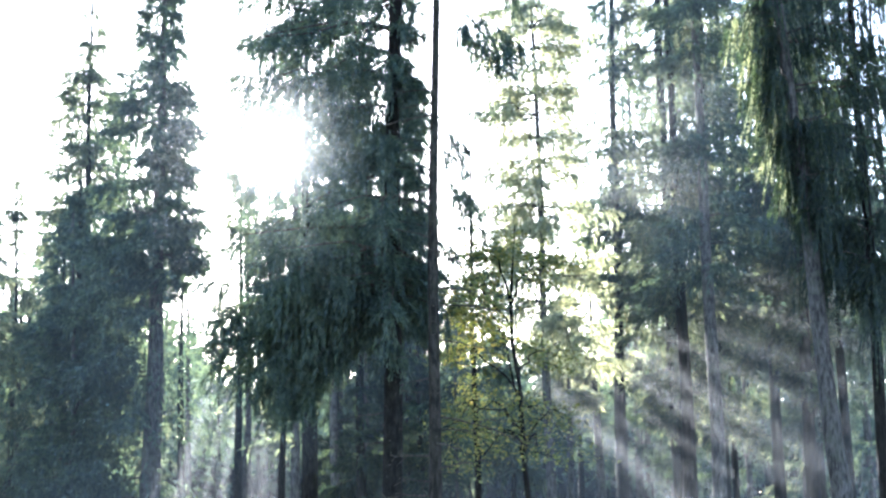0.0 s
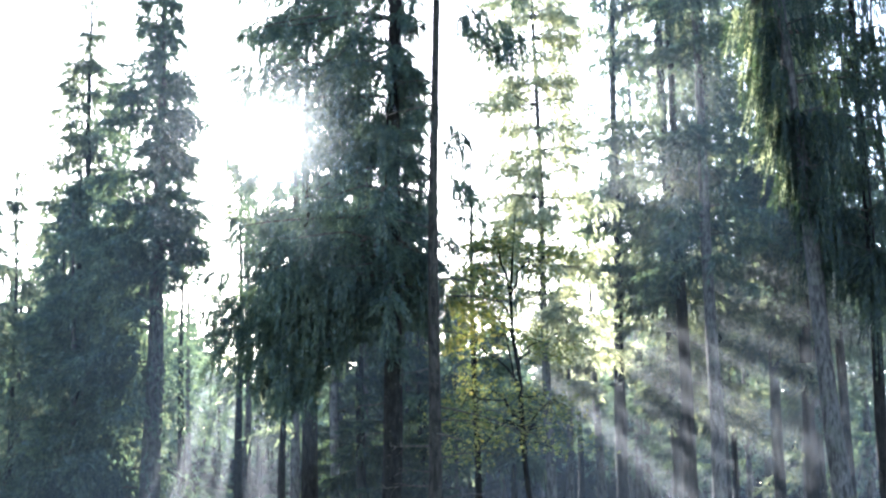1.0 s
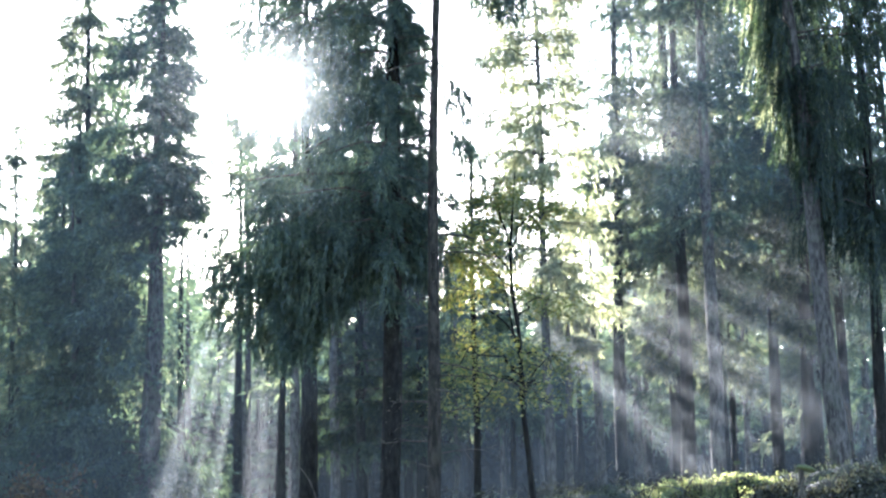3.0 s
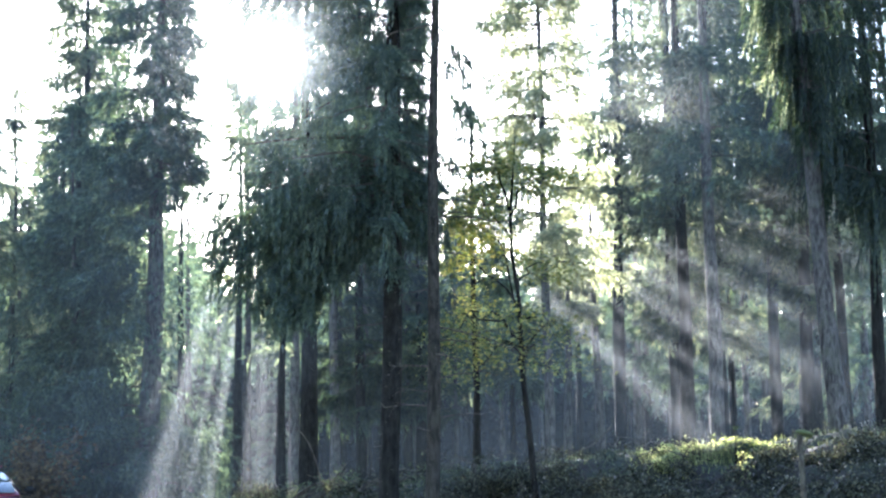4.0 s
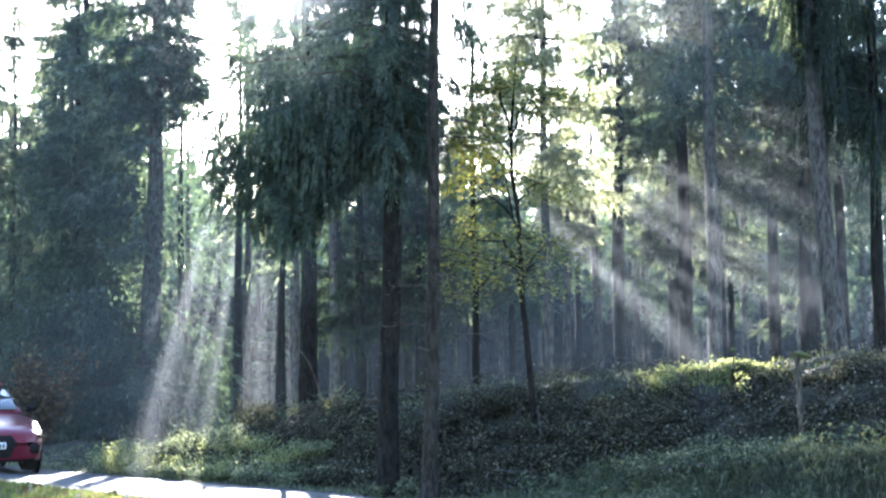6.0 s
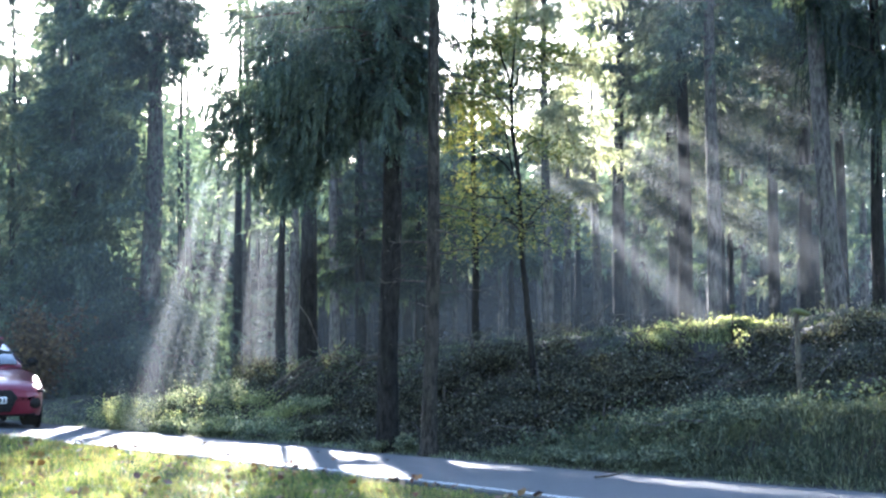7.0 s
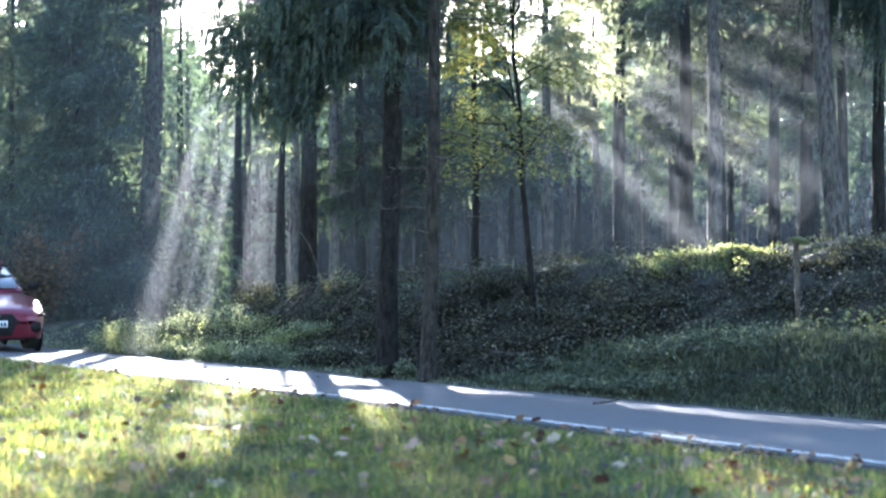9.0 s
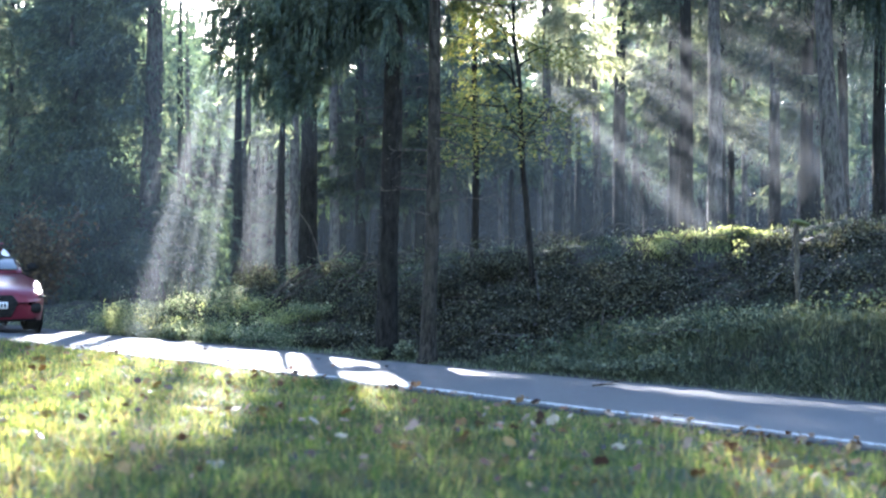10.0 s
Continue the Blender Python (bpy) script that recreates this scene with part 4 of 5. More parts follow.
    v, f = leaves_at(rng, q, (0.06, 0.06, 0.035), 5, 0.027, 0.45)
    part("brambles", mesh_of("brambles", v, f, BRAMBLE), label="dark bramble leaves and litter covering the bank", category="undergrowth", kind="stuff")
    p = scatter(rng, 120000, -10, 9, 17, 32, lambda p, f, q, a: (f > 0.6) & (a > -12.5) & bare(p, f, a) & (rng.random(len(p)) < 0.25 + 0.5 * clump(p)))
    v, f = leaves_at(rng, p + np.column_stack([np.zeros((len(p), 2)), 0.03 + (0.05 + 0.28 * clump(p)) * rng.uniform(0.7, 1.05, len(p))]), (0.05, 0.05, 0.02), 1, 0.022, 0.5)
    part("bank_litter", mesh_of("bank_litter", v, f, BANK_LITTER), label="dead brown and pale leaves caught on the bank", category="fallen leaves", kind="stuff")
    p = scatter(rng, 9000, -10, 9, 14, 30, lambda p, f, q, a: (f > 0.3) & ((a > -1) & (f < 2.1) | (rng.random(len(p)) < (-4.6 - a) / 2.4) & (f < 3.0)))
    q = p + np.column_stack([np.zeros((len(p), 2)), rng.random(len(p)) * 0.34])
    v, f = leaves_at(rng, q, (0.07, 0.07, 0.06), 12, 0.025, 0.8)
    part("herbs", mesh_of("herbs", v, f, HERB), label="light green nettles and herbs on the roadside", category="undergrowth", kind="stuff")
    # fallen leaves in the grass
    p = scatter(rng, 6500, -6, 4, 8, 22, lambda p, f, q, a: (q > -0.1) & (rng.random(len(p)) < 0.35 + 0.35 * swell(p[:, 0], p[:, 1], 1.6, 7.0) + 0.5 * ease((p[:, 0] + 0.2) / 2)))
    v, f = leaves_at(rng, p + (0, 0, 0.055), (0.01, 0.01, 0.02), 1, 0.032, 1.2)
    part("fallen_leaves", mesh_of("fallen_leaves", v, f, LITTER), label="brown, orange and pale leaves lying in the grass", category="fallen leaves", kind="stuff")


build_undergrowth()


# ---- small things of the wood's edge ----


def stick(name, points, radius, material=None, parent=None):
    soup = Soup()
    pts = np.array(points, float)
    t = np.linspace(0, len(pts) - 1, 4 * len(pts))
    fine = np.stack([np.interp(t, np.arange(len(pts)), pts[:, k]) for k in range(3)], -1)
    for _ in range(2):
        fine[1:-1] = (fine[:-2] + 2 * fine[1:-1] + fine[2:]) / 4
    soup.tube(fine, radius * np.linspace(1, 0.4, len(fine)), 7, 0.08, np.random.default_rng(len(pts)))
    return soup.mesh(name, material or TWIG, True)


def build_post():
    x, y = 4.29, 19.5
    g = float(land(x, y)) - 0.15
    post = thing("fence_post", (x, y, g), "weathered wooden fence post with a mossy cap on the bank", "post")
    soup = Soup()
    zs = np.linspace(0, 1.66 - g, 12)
    soup.tube(np.stack([0.01 * np.sin(zs * 3), 0 * zs, zs], -1), 0.034 + 0.003 * np.sin(zs * 9), 9, 0.06, np.random.default_rng(1))
    part("stake", soup.mesh("stake", bark_material("weathered post wood", (0.03, 0.025, 0.02), (0.125, 0.105, 0.08)), True), post)
    bm = bmesh.new()
    bmesh.ops.create_uvsphere(bm, u_segments=16, v_segments=10, radius=1)
    for v in bm.verts:
        k = 1 + 0.14 * noise.noise(v.co * 2.3)
        v.co = Vector((v.co.x * 0.115 * k + 0.05, v.co.y * 0.08 * k, v.co.z * 0.038 * k + (1.66 - g) - 0.025 * v.co.x))
    n = Nodes("moss")
    fine = n.noise(90, 5, 0.7)
    moss = n.principled(Base_Color=n.ramp(fine, (0.3, (0.03, 0.04, 0.012)), (0.7, (0.12, 0.13, 0.04))), Roughness=0.95, Normal=n.bump(fine, 1.0, 0.01))
    part_bm("moss_cap", bm, moss, post, "cushion of green moss")


def build_deadwood():
    rng = np.random.default_rng(31)
    for i in range(16):
        x = rng.uniform(-3.3, -0.9)
        y = 26.6 + 0.9 * (x + 3.3) * -0.35 + rng.normal() * 0.35
        ln, az = rng.uniform(0.6, 1.9), rng.normal() * 0.5
        pts = []
        for t in np.linspace(-0.5, 0.5, 5):
            px, py = x + ln * t * math.cos(az), y + ln * t * math.sin(az)
            pts.append((px, py, float(land(px, py)) + 0.05 + 0.10 * rng.random() + 0.02 * (i % 4)))
        tagged(new("fallen_branch", stick("fallen_branch", pts, rng.uniform(0.012, 0.030))), "dead branch lying on top of the bank", "branch", "dead branches on the bank")
    for i in range(130):
        a, f = rng.uniform(-9, 1.8), rng.uniform(0.8, 4.2)
        n = float(np.interp(a, *ROAD_FAR)) + f
        x, y = -1.71 + 0.824 * n + 0.566 * a, 17.6 + 0.566 * n - 0.824 * a
        ln, az = rng.uniform(0.3, 1.0), rng.uniform(0, math.pi)
        pts = [(x + ln * t * math.cos(az), y + ln * t * math.sin(az), float(land(x + ln * t * math.cos(az), y + ln * t * math.sin(az))) + 0.12 + rng.uniform(0, 0.28)) for t in (-0.5, -0.15, 0.2, 0.5)]
        tagged(new("dead_twig", stick("dead_twig", pts, rng.uniform(0.005, 0.013), BARK_PALE if i % 2 else TWIG)), "dry twig caught among the brambles of the bank", "twig", "dead twigs on the bank")
    arch = [(-2.05, 27.0, 0.95), (-2.1, 27.0, 1.35), (-2.25, 27.0, 1.75), (-2.42, 27.0, 1.98), (-2.55, 27.0, 1.97)]
    tagged(new("bent_sapling", stick("bent_sapling", arch, 0.016)), "bare bent sapling arching over the bank", "sapling")
    fork = [(-2.2, 26.8, 0.95), (-1.95, 26.8, 1.05), (-1.75, 26.8, 1.25), (-1.62, 26.8, 1.42)]
    tagged(new("fallen_branch", stick("fallen_branch", fork, 0.03)), "thick forked dead branch propped on the bank", "branch", "dead branches on the bank")
    horn = [(3.78, 22.9, 1.40), (3.76, 22.9, 1.62), (3.74, 22.9, 1.78), (3.69, 22.9, 1.92)]
    tagged(new("snag", stick("snag", horn, 0.026, BARK_PALE)), "pale curved dead snag standing on the bank", "snag")
    curl = [(3.3, 23.0, 1.45), (3.26, 23.0, 1.58), (3.30, 23.0, 1.68), (3.38, 23.0, 1.66)]
    tagged(new("snag", stick("snag", curl, 0.012, BARK_PALE)), "thin curled dead snag on the bank", "snag")
    for x, y, h in ((0.42, 24.6, 0.22), (0.58, 24.7, 0.16)):
        g = float(land(x, y))
        tagged(new("tree_stump", stick("tree_stump", [(x, y, g - 0.1), (x + 0.02, y, g + h * 0.6), (x + 0.05, y, g + h)], 0.06, BARK_PALE)), "small pale splintered stump on the bank", "stump")
    twig = [(1.50, 16.1, -0.03), (1.62, 16.0, -0.01), (1.72, 15.9, 0.02), (1.80, 15.86, 0.05)]
    tagged(new("fallen_twig", stick("fallen_twig", twig, 0.012)), "small dark twig lying on the asphalt", "twig")


def bush(name, place, size, label, material, leaves, seed, leaf=0.035, stalks=8):
    rng = np.random.default_rng(seed)
    g = float(land(place[0], place[1]))
    here = np.array((place[0], place[1], g - 0.05))
    top = thing(name, here, label, "bush")
    wood, tips = Soup(), []
    for i in range(stalks):
        d = np.array((rng.normal() * size[0] * 0.42, rng.normal() * size[1] * 0.42, size[2] * rng.uniform(0.55, 1.0)))
        t = np.linspace(0, 1, 6)[:, None]
        pts = d * t * (1, 1, 0) + np.array((0, 0, 1)) * d[2] * t ** 0.7 + rng.normal(size=(6, 3)) * 0.015
        wood.tube(pts, 0.006 * np.linspace(1, 0.3, 6), 4)
        tips += [p for p in pts[1:]]
    part("stem", wood.mesh("stem", TWIG, True), top)
    v, f = leaves_at(rng, np.array(tips) + here, (size[0] * 0.14, size[1] * 0.14, size[2] * 0.10), leaves, leaf, 0.15)
    part("foliage", mesh_of("foliage", v - here, f, material), top)
    return top


def build_bushes():
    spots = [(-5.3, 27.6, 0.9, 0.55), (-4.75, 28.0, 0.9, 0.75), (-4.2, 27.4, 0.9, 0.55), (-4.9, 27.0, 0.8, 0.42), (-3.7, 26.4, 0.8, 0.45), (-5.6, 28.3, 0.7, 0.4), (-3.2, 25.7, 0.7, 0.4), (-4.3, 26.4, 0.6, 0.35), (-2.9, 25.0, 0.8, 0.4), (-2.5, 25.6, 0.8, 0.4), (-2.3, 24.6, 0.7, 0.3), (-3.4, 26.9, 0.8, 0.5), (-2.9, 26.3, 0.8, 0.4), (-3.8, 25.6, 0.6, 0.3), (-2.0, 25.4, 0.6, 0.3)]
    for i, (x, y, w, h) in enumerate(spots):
        # both tones used here hold some sunlight in their colour
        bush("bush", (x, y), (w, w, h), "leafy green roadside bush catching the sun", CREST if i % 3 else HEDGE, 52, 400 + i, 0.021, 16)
    for i, (x, y, w, h) in enumerate([(3.3, 19.9, 0.6, 0.55), (4.8, 19.6, 0.5, 0.5), (3.7, 19.2, 0.5, 0.45), (4.8, 20.2, 0.6, 0.5), (5.0, 19.2, 0.5, 0.4), (2.4, 19.3, 0.4, 0.4), (3.6, 20.6, 0.5, 0.45), (4.1, 18.4, 0.5, 0.3), (1.35, 19.6, 0.3, 0.22), (1.7, 19.2, 0.3, 0.2), (2.1, 18.7, 0.4, 0.26), (2.7, 18.4, 0.5, 0.3), (3.5, 18.6, 0.6, 0.34), (4.3, 18.9, 0.5, 0.28), (4.9, 18.7, 0.6, 0.45), (3.0, 19.3, 0.6, 0.4),
                                      (3.9, 20.0, 0.5, 0.5), (5.3, 19.6, 0.6, 0.5), (0.9, 20.6, 0.3, 0.15), (-0.5, 21.7, 0.25, 0.25), (-0.95, 21.8, 0.2, 0.2), (2.5, 20.5, 0.5, 0.35)]):
        n, a = across(x, y)
        if n - np.interp(a, *ROAD_FAR) > 2.3 and x > 1:
            continue
        bush("herb_clump", (x, y), (w, w, h), "clump of pale green nettles at the foot of the bank", RANK, 30, 430 + i, 0.022, 14)
    for i in range(26):
        rng = np.random.default_rng(470 + i)
        a, f = rng.uniform(-9.5, 0.2), rng.uniform(1.0, 3.2)
        n = float(np.interp(a, *ROAD_FAR)) + f
        bush("bramble_bush", (-1.71 + 0.824 * n + 0.566 * a, 17.6 + 0.566 * n - 0.824 * a), (0.7, 0.7, rng.uniform(0.2, 0.45)), "dark tangled bramble bush on the bank", BRAMBLE, 36, 500 + i, 0.024, 12)
    tree, _, _ = spruce((3.98, 22.15), 0.6, 0.02, dict(z0=1.46, z1=1.80, reach=lambda z, az: 0.30 * (1.9 - z) / 0.4, branches=70, twigs=9, needles=12, nl=0.035, nw=0.005, twig=0.12, droop=0.1, hang=0.2, limb=0.006),
                        "tiny dark spruce seedling on the sunlit bank", 61, needle=NEEDLE_SHADE)
    # tufts in the sun patch, in the tone that holds sunlight
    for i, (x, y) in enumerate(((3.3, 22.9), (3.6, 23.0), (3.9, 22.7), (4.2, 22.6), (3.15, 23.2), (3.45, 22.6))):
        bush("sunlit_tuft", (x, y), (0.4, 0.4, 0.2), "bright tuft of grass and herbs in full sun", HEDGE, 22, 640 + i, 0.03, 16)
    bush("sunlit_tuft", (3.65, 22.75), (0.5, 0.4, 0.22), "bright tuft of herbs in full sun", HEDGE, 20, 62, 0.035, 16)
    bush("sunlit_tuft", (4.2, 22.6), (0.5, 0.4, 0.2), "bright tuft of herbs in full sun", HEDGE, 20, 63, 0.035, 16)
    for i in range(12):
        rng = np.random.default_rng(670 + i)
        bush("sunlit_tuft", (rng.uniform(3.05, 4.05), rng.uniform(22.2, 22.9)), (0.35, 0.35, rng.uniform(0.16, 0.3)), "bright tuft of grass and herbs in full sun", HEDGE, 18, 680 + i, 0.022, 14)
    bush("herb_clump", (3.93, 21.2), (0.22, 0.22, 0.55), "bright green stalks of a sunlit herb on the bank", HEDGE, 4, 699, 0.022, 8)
    # reddish stalks above the roadside bush
    for i in range(7):
        rng = np.random.default_rng(650 + i)
        x, y = -4.7 + rng.normal() * 0.15, 27.9 + rng.normal() * 0.1
        g = float(land(x, y))
        pts = [(x, y, g), (x + rng.normal() * 0.05, y, g + 0.5), (x + rng.normal() * 0.16, y, g + rng.uniform(0.75, 1.1))]
        tagged(new("dry_stalk", stick("dry_stalk", pts, 0.007)), "thin reddish dry stalk", "stalk", "dry stalks in the bush")
    bush("beech_sapling", (-9.1, 36.0), (1.3, 1.0, 2.0), "young beech with dull copper leaves under the spruces", BEECH, 60, 70, 0.06, 14)
    bush("beech_sapling", (-3.5, 30.0), (0.35, 0.3, 1.35), "thin beech sapling with a few orange leaves", BEECH, 5, 71, 0.05, 4)


def build_litter_things():
    """Cones and curled leaves that lie singly on the verge, and leaves on the road."""
    rng = np.random.default_rng(90)
    brown = Nodes("cone scales")
    grain = brown.noise(120, 3)
    mat = brown.principled(Base_Color=brown.ramp(grain, (0.3, (0.025, 0.018, 0.014)), (0.7, (0.09, 0.06, 0.04))), Roughness=0.8)
    bm = bmesh.new()
    for ring in range(9):
        z, r = ring * 0.009, 0.024 * math.sin(0.45 + ring * 0.29)
        for k in range(8):
            a = k * math.pi / 4 + ring * 0.4
            c, d = math.cos(a), math.sin(a)
            tip = bm.verts.new((c * r * 1.35, d * r * 1.35, z + 0.012))
            e, f = bm.verts.new((c * r * 0.6 - d * 0.011, d * r * 0.6 + c * 0.011, z)), bm.verts.new((c * r * 0.6 + d * 0.011, d * r * 0.6 - c * 0.011, z))
            top = bm.verts.new((c * r * 0.4, d * r * 0.4, z + 0.014))
            bm.faces.new((tip, e, f)), bm.faces.new((tip, top, e)), bm.faces.new((tip, f, top))
    me = bpy.data.meshes.new("spruce_cone")
    bm.to_mesh(me)
    bm.free()
    me.materials.append(mat)
    for x, y, k, turn in ((-0.47, 15.45, 1.0, 20), (-1.62, 17.2, 1.0, 70), (-3.0, 17.0, 1.0, 40), (-1.25, 16.6, 0.7, 10), (-2.6, 19.2, 0.8, 60), (-4.2, 20.2, 0.8, 30)):
        ob = tagged(new("spruce_cone", me), "dark fallen spruce cone at the road edge", "cone", "fallen cones")
        ob.matrix_world = pose(x, y, float(land(x, y)) + 0.055, 75, 10, turn) @ Matrix.Scale(k, 4)
    v, f = leaves_at(rng, np.array([(-1.71 + 0.824 * n + 0.566 * a, 17.6 + 0.566 * n - 0.824 * a, -0.05 * max(n, 0) + 0.018) for n, a in zip(rng.uniform(0.0, 2.2, 60), rng.uniform(-6, -0.5, 60))]),
                     (0.02, 0.02, 0.003), 1, 0.04, 3.0)
    part("road_leaves", mesh_of("road_leaves", v, f, LITTER), label="brown leaves lying on the asphalt", category="fallen leaves", kind="stuff")


def build_single_leaves():
    """Maple leaves that lie singly on the near verge."""
    rng = np.random.default_rng(95)
    meshes = []
    for k in range(8):
        tips = 11
        ang = np.linspace(-2.75, 2.75, tips)
        rad = np.where(np.arange(tips) % 2 == 0, 1.0, 0.8) * (0.72 + 0.28 * np.cos(ang * 0.5)) * rng.uniform(0.85, 1.15, tips)
        edge = np.stack([rad * np.sin(ang), rad * np.cos(ang), 0.22 * rad ** 2 * rng.uniform(-0.6, 1.2, tips)], -1)
        v = np.concatenate([[(0, -0.1, 0)], edge, [(0.02, -1.0, 0.1), (-0.02, -1.0, 0.1)]])
        f = [(0, i, i + 1) for i in range(1, tips)] + [(0, tips + 1, tips + 2)]
        tone = [(0.22, 0.075, 0.02), (0.30, 0.13, 0.03), (0.30, 0.19, 0.13), (0.27, 0.17, 0.09), (0.10, 0.045, 0.03), (0.34, 0.20, 0.05), (0.36, 0.29, 0.20), (0.16, 0.06, 0.03)][k]
        n = Nodes("fallen leaf")
        rnd = n.add("ShaderNodeObjectInfo").outputs["Random"]
        vein = n.noise(6, 4, 0.7)
        col = n.mix(1.0, n.ramp(vein, (0.3, tuple(c * 0.6 for c in tone)), (0.7, tone)), n.ramp(rnd, (0.0, (0.7, 0.7, 0.7)), (1.0, (1.2, 1.15, 1.0))), "MULTIPLY")
        meshes.append(mesh_of("fallen_leaf", v, f, n.principled(Base_Color=col, Roughness=0.6)))
    done = 0
    while done < 300:
        y = rng.uniform(8.3, 20)
        x = rng.uniform(-0.30, 0.30) * y
        n, a = across(x, y)
        if n > np.interp(a, *ROAD_NEAR) - 0.05 or rng.random() > 0.55 + 0.45 * swell(x, y, 1.6, 7.0):
            continue
        ob = part("fallen_leaf", meshes[rng.integers(8)], GROUND)
        size = rng.uniform(0.026, 0.06)
        ob.matrix_local = pose(x, y, float(land(x, y)) + rng.uniform(0.05, 0.11), rng.normal() * 28, rng.normal() * 28, rng.uniform(0, 360)) @ Matrix.Scale(size, 4)
        done += 1


build_single_leaves()
build_post()
build_deadwood()
build_bushes()
build_litter_things()

# ---- the red estate car that comes along the road ----


def plain(name, colour, rough=0.5, metal=0.0, **more):
    n = Nodes(name)
    grain = n.noise(60, 3)
    col = n.mix(n.ramp(grain, (0.4, (0, 0, 0)), (0.7, (0.12, 0.12, 0.12))), colour, (0.25, 0.23, 0.2))
    return n.principled(Base_Color=col, Roughness=rough, Metallic=metal, **more)


CAR_RED = plain("dark red car paint", (0.15, 0.006, 0.022), 0.28, 0.3, Coat_Weight=0.8, Coat_Roughness=0.05)
BLACK = plain("black plastic", (0.008, 0.008, 0.009), 0.8, Specular_IOR_Level=0.1)
RUBBER = plain("tyre rubber", (0.018, 0.018, 0.018), 0.85)
CHROME = plain("chrome", (0.75, 0.75, 0.77), 0.18, 1.0)
PLATE = plain("white plate", (0.75, 0.76, 0.76), 0.5)
DARK_GLASS = plain("car glass", (0.03, 0.035, 0.04), 0.04, 0.0, Specular_IOR_Level=0.9, Coat_Weight=1.0)
LAMP = Nodes("lit headlamp")
LAMP = LAMP.principled(Base_Color=(0.9, 0.9, 0.85), Roughness=0.15, Emission_Color=(1.0, 0.93, 0.75), Emission_Strength=0.5)


def loft(stations):
    """A closed skin over half profiles, mirrored in x. stations: y, [(x, z), ...]."""
    bm = bmesh.new()
    rows = []
    for y, prof in stations:
        loop = [(x, z) for x, z in prof] + [(-x, z) for x, z in reversed(prof) if x > 1e-6]
        rows.append([bm.verts.new((x, y, z)) for x, z in loop])
    k = len(rows[0])
    for a, b in zip(rows, rows[1:]):
        for i in range(k):
            bm.faces.new((a[i], a[(i + 1) % k], b[(i + 1) % k], b[i]))
    bm.faces.new(rows[0])
    bm.faces.new(rows[-1][::-1])
    bmesh.ops.recalc_face_normals(bm, faces=bm.faces)
    return bm


def panel(corners, depth=0.012):
    """A thin curved panel over four or more corners, with thickness along its normal."""
    bm = bmesh.new()
    vs = [bm.verts.new(c) for c in corners]
    face = bm.faces.new(vs)
    bm.normal_update()
    n = face.normal.copy()
    out = bmesh.ops.extrude_face_region(bm, geom=[face])
    for v in out["geom"]:
        if isinstance(v, bmesh.types.BMVert):
            v.co += n * depth
    bmesh.ops.recalc_face_normals(bm, faces=bm.faces)
    bmesh.ops.bevel(bm, geom=bm.edges[:], offset=depth * 0.3, segments=1, affect="EDGES")
    return bm


def rounded(size, place, bevel, turn=None):
    bm = bmesh.new()
    bmesh.ops.create_cube(bm, size=1)
    bmesh.ops.scale(bm, vec=size, verts=bm.verts)
    bmesh.ops.bevel(bm, geom=bm.edges[:], offset=bevel, segments=3, affect="EDGES")
    if turn:
        bmesh.ops.transform(bm, matrix=turn, verts=bm.verts)
    bmesh.ops.translate(bm, vec=place, verts=bm.verts)
    return bm


def ring(outer, inner, width, place, segments=28):
    """A wheel-like ring about the x axis."""
    bm = bmesh.new()
    prof = [(inner, -width / 2), (outer * 0.95, -width / 2), (outer, -width * 0.36), (outer, width * 0.36), (outer * 0.95, width / 2), (inner, width / 2)]
    rows = []
    for i in range(segments):
        a = 2 * math.pi * i / segments
        rows.append([bm.verts.new((place[0] + w, place[1] + r * math.cos(a), place[2] + r * math.sin(a))) for r, w in prof])
    for i in range(segments):
        a, b = rows[i], rows[(i + 1) % segments]
        for j in range(len(prof)):
            k = (j + 1) % len(prof)
            bm.faces.new((a[j], a[k], b[k], b[j]))
    bmesh.ops.recalc_face_normals(bm, faces=bm.faces)
    return bm


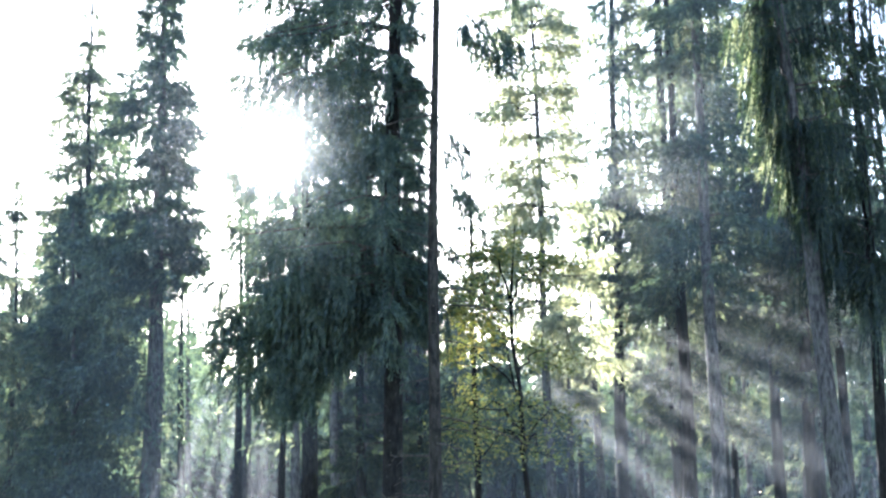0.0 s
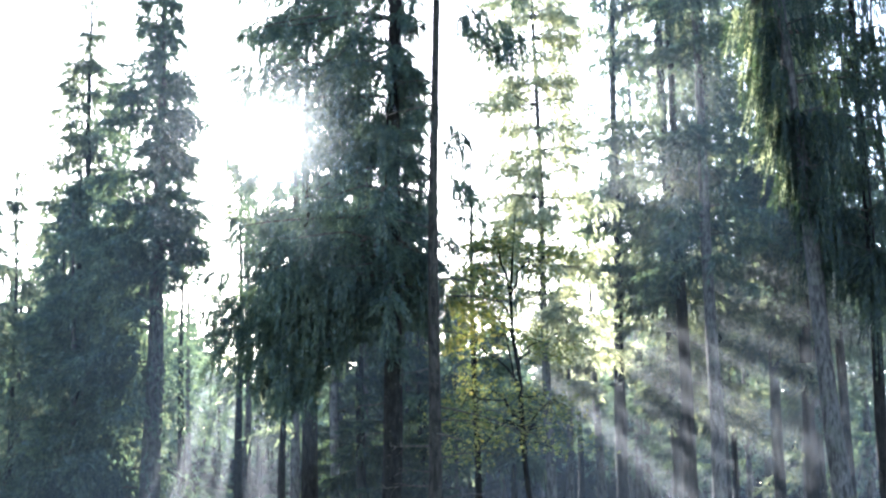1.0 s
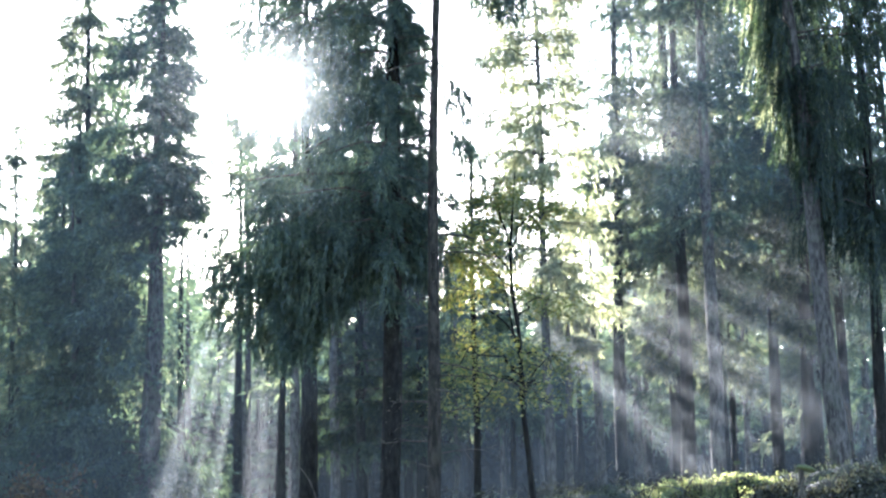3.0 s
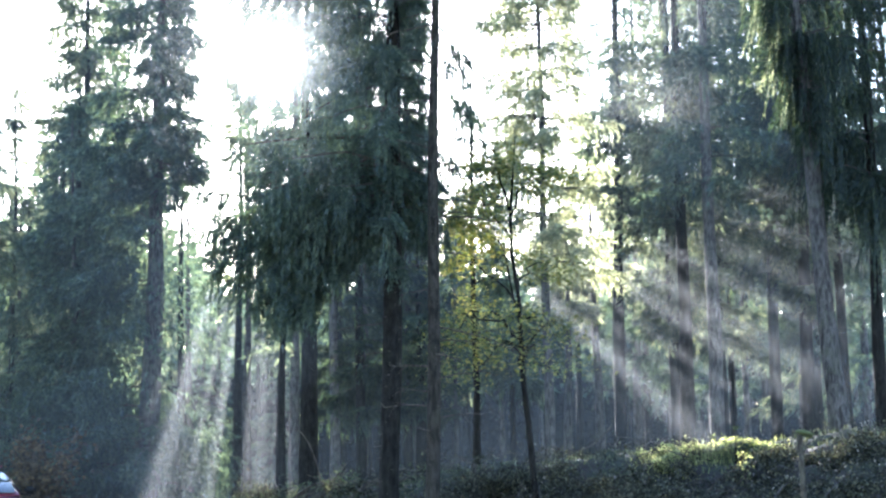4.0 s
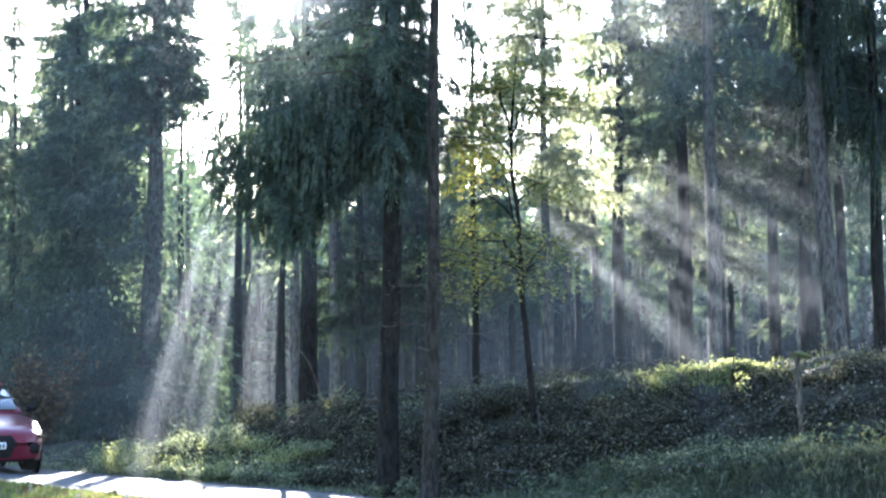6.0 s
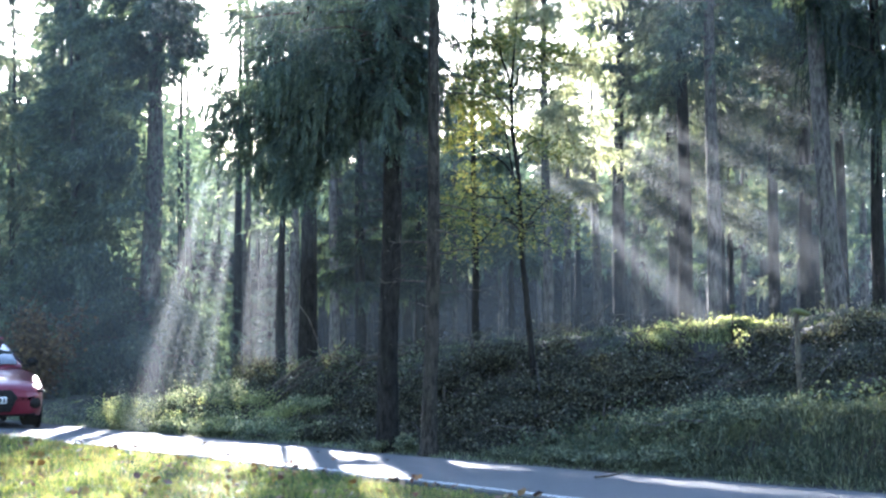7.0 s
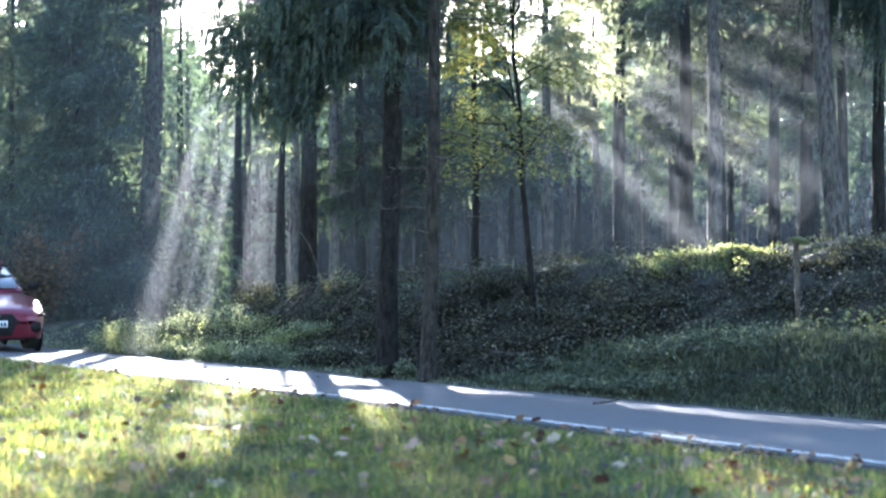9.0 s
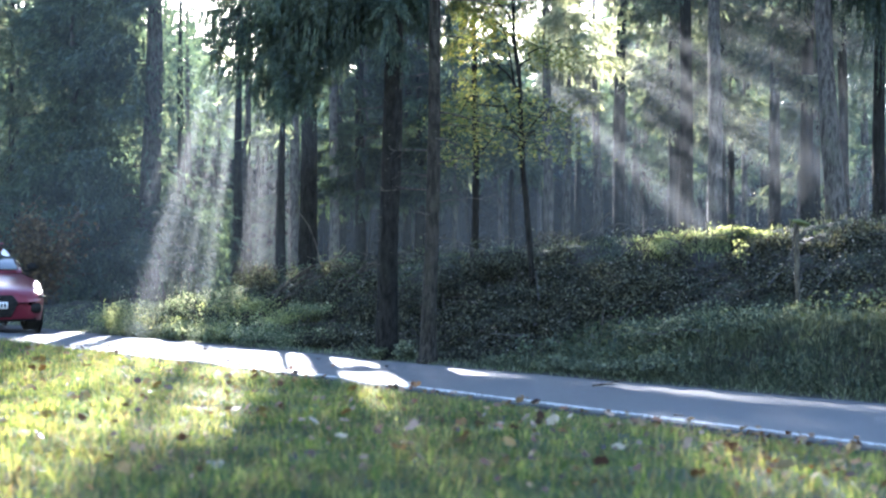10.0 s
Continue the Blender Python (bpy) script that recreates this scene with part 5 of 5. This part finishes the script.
def build_car():
    car = thing("car", (0, 0, 0), "dark red estate car with its headlights on, driving along the road", "car")

    def prof(w, top, shoulder, low):
        return [(0, top), (w * 0.45, top - 0.004), (w * 0.80, top - 0.025), (w * 0.94, shoulder), (w, shoulder - 0.12), (w, 0.5), (w * 0.985, 0.36), (w * 0.95, low), (w * 0.5, low - 0.02), (0, low - 0.02)]

    body = loft([(0.0, prof(0.62, 0.60, 0.56, 0.26)), (0.05, prof(0.76, 0.68, 0.63, 0.22)), (0.16, prof(0.88, 0.735, 0.68, 0.20)), (0.40, prof(0.94, 0.80, 0.75, 0.19)), (0.75, prof(0.965, 0.865, 0.82, 0.19)),
                 (1.15, prof(0.968, 0.935, 0.88, 0.19)), (1.5, prof(0.965, 0.985, 0.92, 0.19)), (2.2, prof(0.96, 1.0, 0.94, 0.19)), (3.4, prof(0.962, 1.01, 0.96, 0.19)), (4.3, prof(0.955, 1.03, 0.98, 0.21)),
                 (4.8, prof(0.90, 1.03, 0.97, 0.25)), (4.96, prof(0.78, 0.98, 0.90, 0.32))])
    bodyob = part_bm("body", body, CAR_RED, car)

    def cabin(y, w0, w1, z1, z0=0.97):
        return (y, [(0, z1), (w1 * 0.7, z1 - 0.012), (w1, z1 - 0.05), ((w0 + w1) / 2, (z0 + z1) / 2), (w0, z0), (0, z0)])

    part_bm("cabin", loft([cabin(1.42, 0.80, 0.78, 1.0), cabin(1.62, 0.84, 0.74, 1.12), cabin(1.95, 0.86, 0.68, 1.30), cabin(2.28, 0.86, 0.62, 1.415), cabin(2.9, 0.86, 0.61, 1.45), cabin(3.8, 0.85, 0.60, 1.43),
                           cabin(4.35, 0.82, 0.58, 1.36), cabin(4.75, 0.76, 0.62, 1.08)]), CAR_RED, car)
    part_bm("windshield", panel([(-0.72, 1.42, 1.015), (0.72, 1.42, 1.015), (0.69, 1.78, 1.215), (0.585, 2.22, 1.405), (-0.585, 2.22, 1.405), (-0.69, 1.78, 1.215)], 0.022), DARK_GLASS, car, "sloping windshield reflecting the sky")
    for sx in (1, -1):
        c = [(0.862 * sx, 1.72, 1.02), (0.862 * sx, 2.95, 1.02), (0.665 * sx, 2.90, 1.37), (0.68 * sx, 2.32, 1.36)]
        d = [(0.862 * sx, 3.02, 1.02), (0.855 * sx, 3.95, 1.03), (0.66 * sx, 3.85, 1.35), (0.665 * sx, 2.97, 1.37)]
        for q in (c, d):
            part_bm("side_window", panel(q if sx > 0 else q[::-1], 0.015), DARK_GLASS, car)
        part_bm("roof_rail", rounded((0.035, 2.0, 0.03), (0.60 * sx, 3.1, 1.475), 0.01), CAR_RED, car)
        mirror = part_bm("mirror", rounded((0.20, 0.11, 0.14), (1.03 * sx, 1.72, 1.06), 0.04), BLACK, car, "black side mirror")
        part_bm("mirror_arm", rounded((0.14, 0.05, 0.035), (0.93 * sx, 1.74, 0.995), 0.012), BLACK, mirror)
        lamp = part_bm("headlight", rounded((0.33, 0.15, 0.085), (0.705 * sx, 0.195, 0.655), 0.03, Matrix.Rotation(radians(-24 * sx), 4, "Z") @ Matrix.Rotation(radians(-8 * sx), 4, "Y")), LAMP, car, "bright lit headlight")
        part_bm("headlight_rim", rounded((0.40, 0.15, 0.03), (0.715 * sx, 0.195, 0.59), 0.012, Matrix.Rotation(radians(-24 * sx), 4, "Z")), BLACK, lamp)
        part_bm("air_intake", rounded((0.34, 0.12, 0.17), (0.66 * sx, 0.07, 0.40), 0.03, Matrix.Rotation(radians(-18 * sx), 4, "Z")), BLACK, car, "black lower air intake")
        for y in (0.92, 3.83):
            wheel = part_bm("wheel", ring(0.345, 0.25, 0.25, (0.83 * sx, y, 0.345)), RUBBER, car, "black tyre on a dark alloy rim")
            rim = ring(0.255, 0.21, 0.23, (0.84 * sx, y, 0.345))
            for k in range(5):
                a = k * 2 * math.pi / 5
                vs = bmesh.ops.create_cube(rim, size=1)["verts"]
                bmesh.ops.scale(rim, vec=(0.03, 0.05, 0.23), verts=vs)
                bmesh.ops.translate(rim, vec=(0, 0, 0.115), verts=vs)
                bmesh.ops.rotate(rim, cent=(0, 0, 0), matrix=Matrix.Rotation(a, 3, "X"), verts=vs)
                bmesh.ops.translate(rim, vec=(0.93 * sx, y, 0.345), verts=vs)
            part_bm("rim", rim, plain("dark alloy", (0.2, 0.2, 0.21), 0.35, 0.9), wheel, smooth=False)
            part_bm("wheel_arch", ring(0.40, 0.36, 0.05, (0.945 * sx, y, 0.345)), BLACK, car)
    part_bm("grille", panel([(-0.34, -0.012, 0.62), (-0.44, -0.008, 0.50), (-0.32, -0.012, 0.26), (0.32, -0.012, 0.26), (0.44, -0.008, 0.50), (0.34, -0.012, 0.62)], 0.03), BLACK, car, "black honeycomb grille")
    part_bm("badge", rounded((0.27, 0.02, 0.055), (0, -0.055, 0.575), 0.009), CHROME, car, "chrome badge")
    plate = part_bm("number_plate", rounded((0.52, 0.016, 0.11), (0, -0.06, 0.455), 0.006), PLATE, car, "white number plate")
    for x, w in ((-0.185, 0.05), (-0.12, 0.05), (-0.03, 0.05), (0.035, 0.05), (0.105, 0.04), (0.16, 0.04), (0.215, 0.04)):
        part_bm("plate_bar", rounded((w * 0.7, 0.004, 0.065), (x, -0.070, 0.455), 0.0015), BLACK, plate)
    part_bm("bumper_lip", rounded((1.5, 0.10, 0.05), (0, 0.07, 0.215), 0.02), BLACK, car)
    car.matrix_world = pose(-7.37, 26.22, -0.02, 0, 0, 26)


build_car()

# ---- mist: fine slivers laid only along the shafts, so the beams are modelled ----


def strands(rng, p, nrm, length, width):
    """Hair-fine slivers about the given places, at right angles to nrm."""
    a = normed(np.cross(nrm, units(rng, len(p))))
    b = np.cross(nrm, a)
    soup = Soup()
    soup.tris(np.stack([p - a * length - b * width, p - a * length + b * width, p + a * length], 1))
    return soup


def build_mist():
    rng = np.random.default_rng(14)
    pts = []
    u = normed(np.cross(S, (0, 0, 1)))
    w = np.cross(u, S)
    for base, length, radius, amount in SHAFTS:
        m = int((0.0155 if base[0] > 0 else 0.0185) * amount * length * 5.7 * radius / 2e-5)
        t = (rng.beta(1.1, 1.5, m) if base[0] > 0 else rng.beta(1.1, 1.6, m)) - 2.2 / length
        off = rng.normal(size=(m, 2)) * radius * np.where(rng.random((m, 1)) < 0.3, 1.9, 0.7)
        pts.append(np.array(base) + S * (t * length)[:, None] + u * off[:, :1] + w * off[:, 1:])
    p = np.concatenate(pts)
    p = p[p[:, 2] > land(p[:, 0], p[:, 1]) + 0.1]
    soup = strands(rng, p, normed(S + 0.25 * units(rng, len(p))), rng.uniform(0.02, 0.04, (len(p), 1)), 0.00033)
    # slivers around the line to the sun, in place of its glare
    k = 38000
    glow = np.array((0, 0, EYE)) + S * rng.uniform(9, 20.5, (k, 1)) + u * rng.normal(size=(k, 1)) * 0.38 + w * rng.normal(size=(k, 1)) * 0.38
    halo = strands(rng, glow, normed(S + 0.3 * units(rng, k)), 0.03, 0.00033)
    soup.add(halo.v[0], halo.f[0])
    part("morning_mist", soup.mesh("morning_mist", MIST), label="white mist slivers laid out as sunbeams and sun glare", category="mist", kind="stuff")
    # nearly clear sheets between the rows of trees stand for haze
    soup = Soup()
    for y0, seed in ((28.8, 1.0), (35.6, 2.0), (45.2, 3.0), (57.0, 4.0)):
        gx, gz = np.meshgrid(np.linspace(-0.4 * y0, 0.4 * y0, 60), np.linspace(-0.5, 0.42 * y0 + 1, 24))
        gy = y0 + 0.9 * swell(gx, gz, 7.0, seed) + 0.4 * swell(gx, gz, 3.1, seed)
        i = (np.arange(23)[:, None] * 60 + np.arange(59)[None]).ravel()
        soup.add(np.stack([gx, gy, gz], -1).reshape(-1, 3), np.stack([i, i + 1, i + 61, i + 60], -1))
    part("forest_haze", soup.mesh("forest_haze", HAZE, True), label="thin sheets standing for grey haze between the trees", category="haze", kind="stuff")


build_mist()
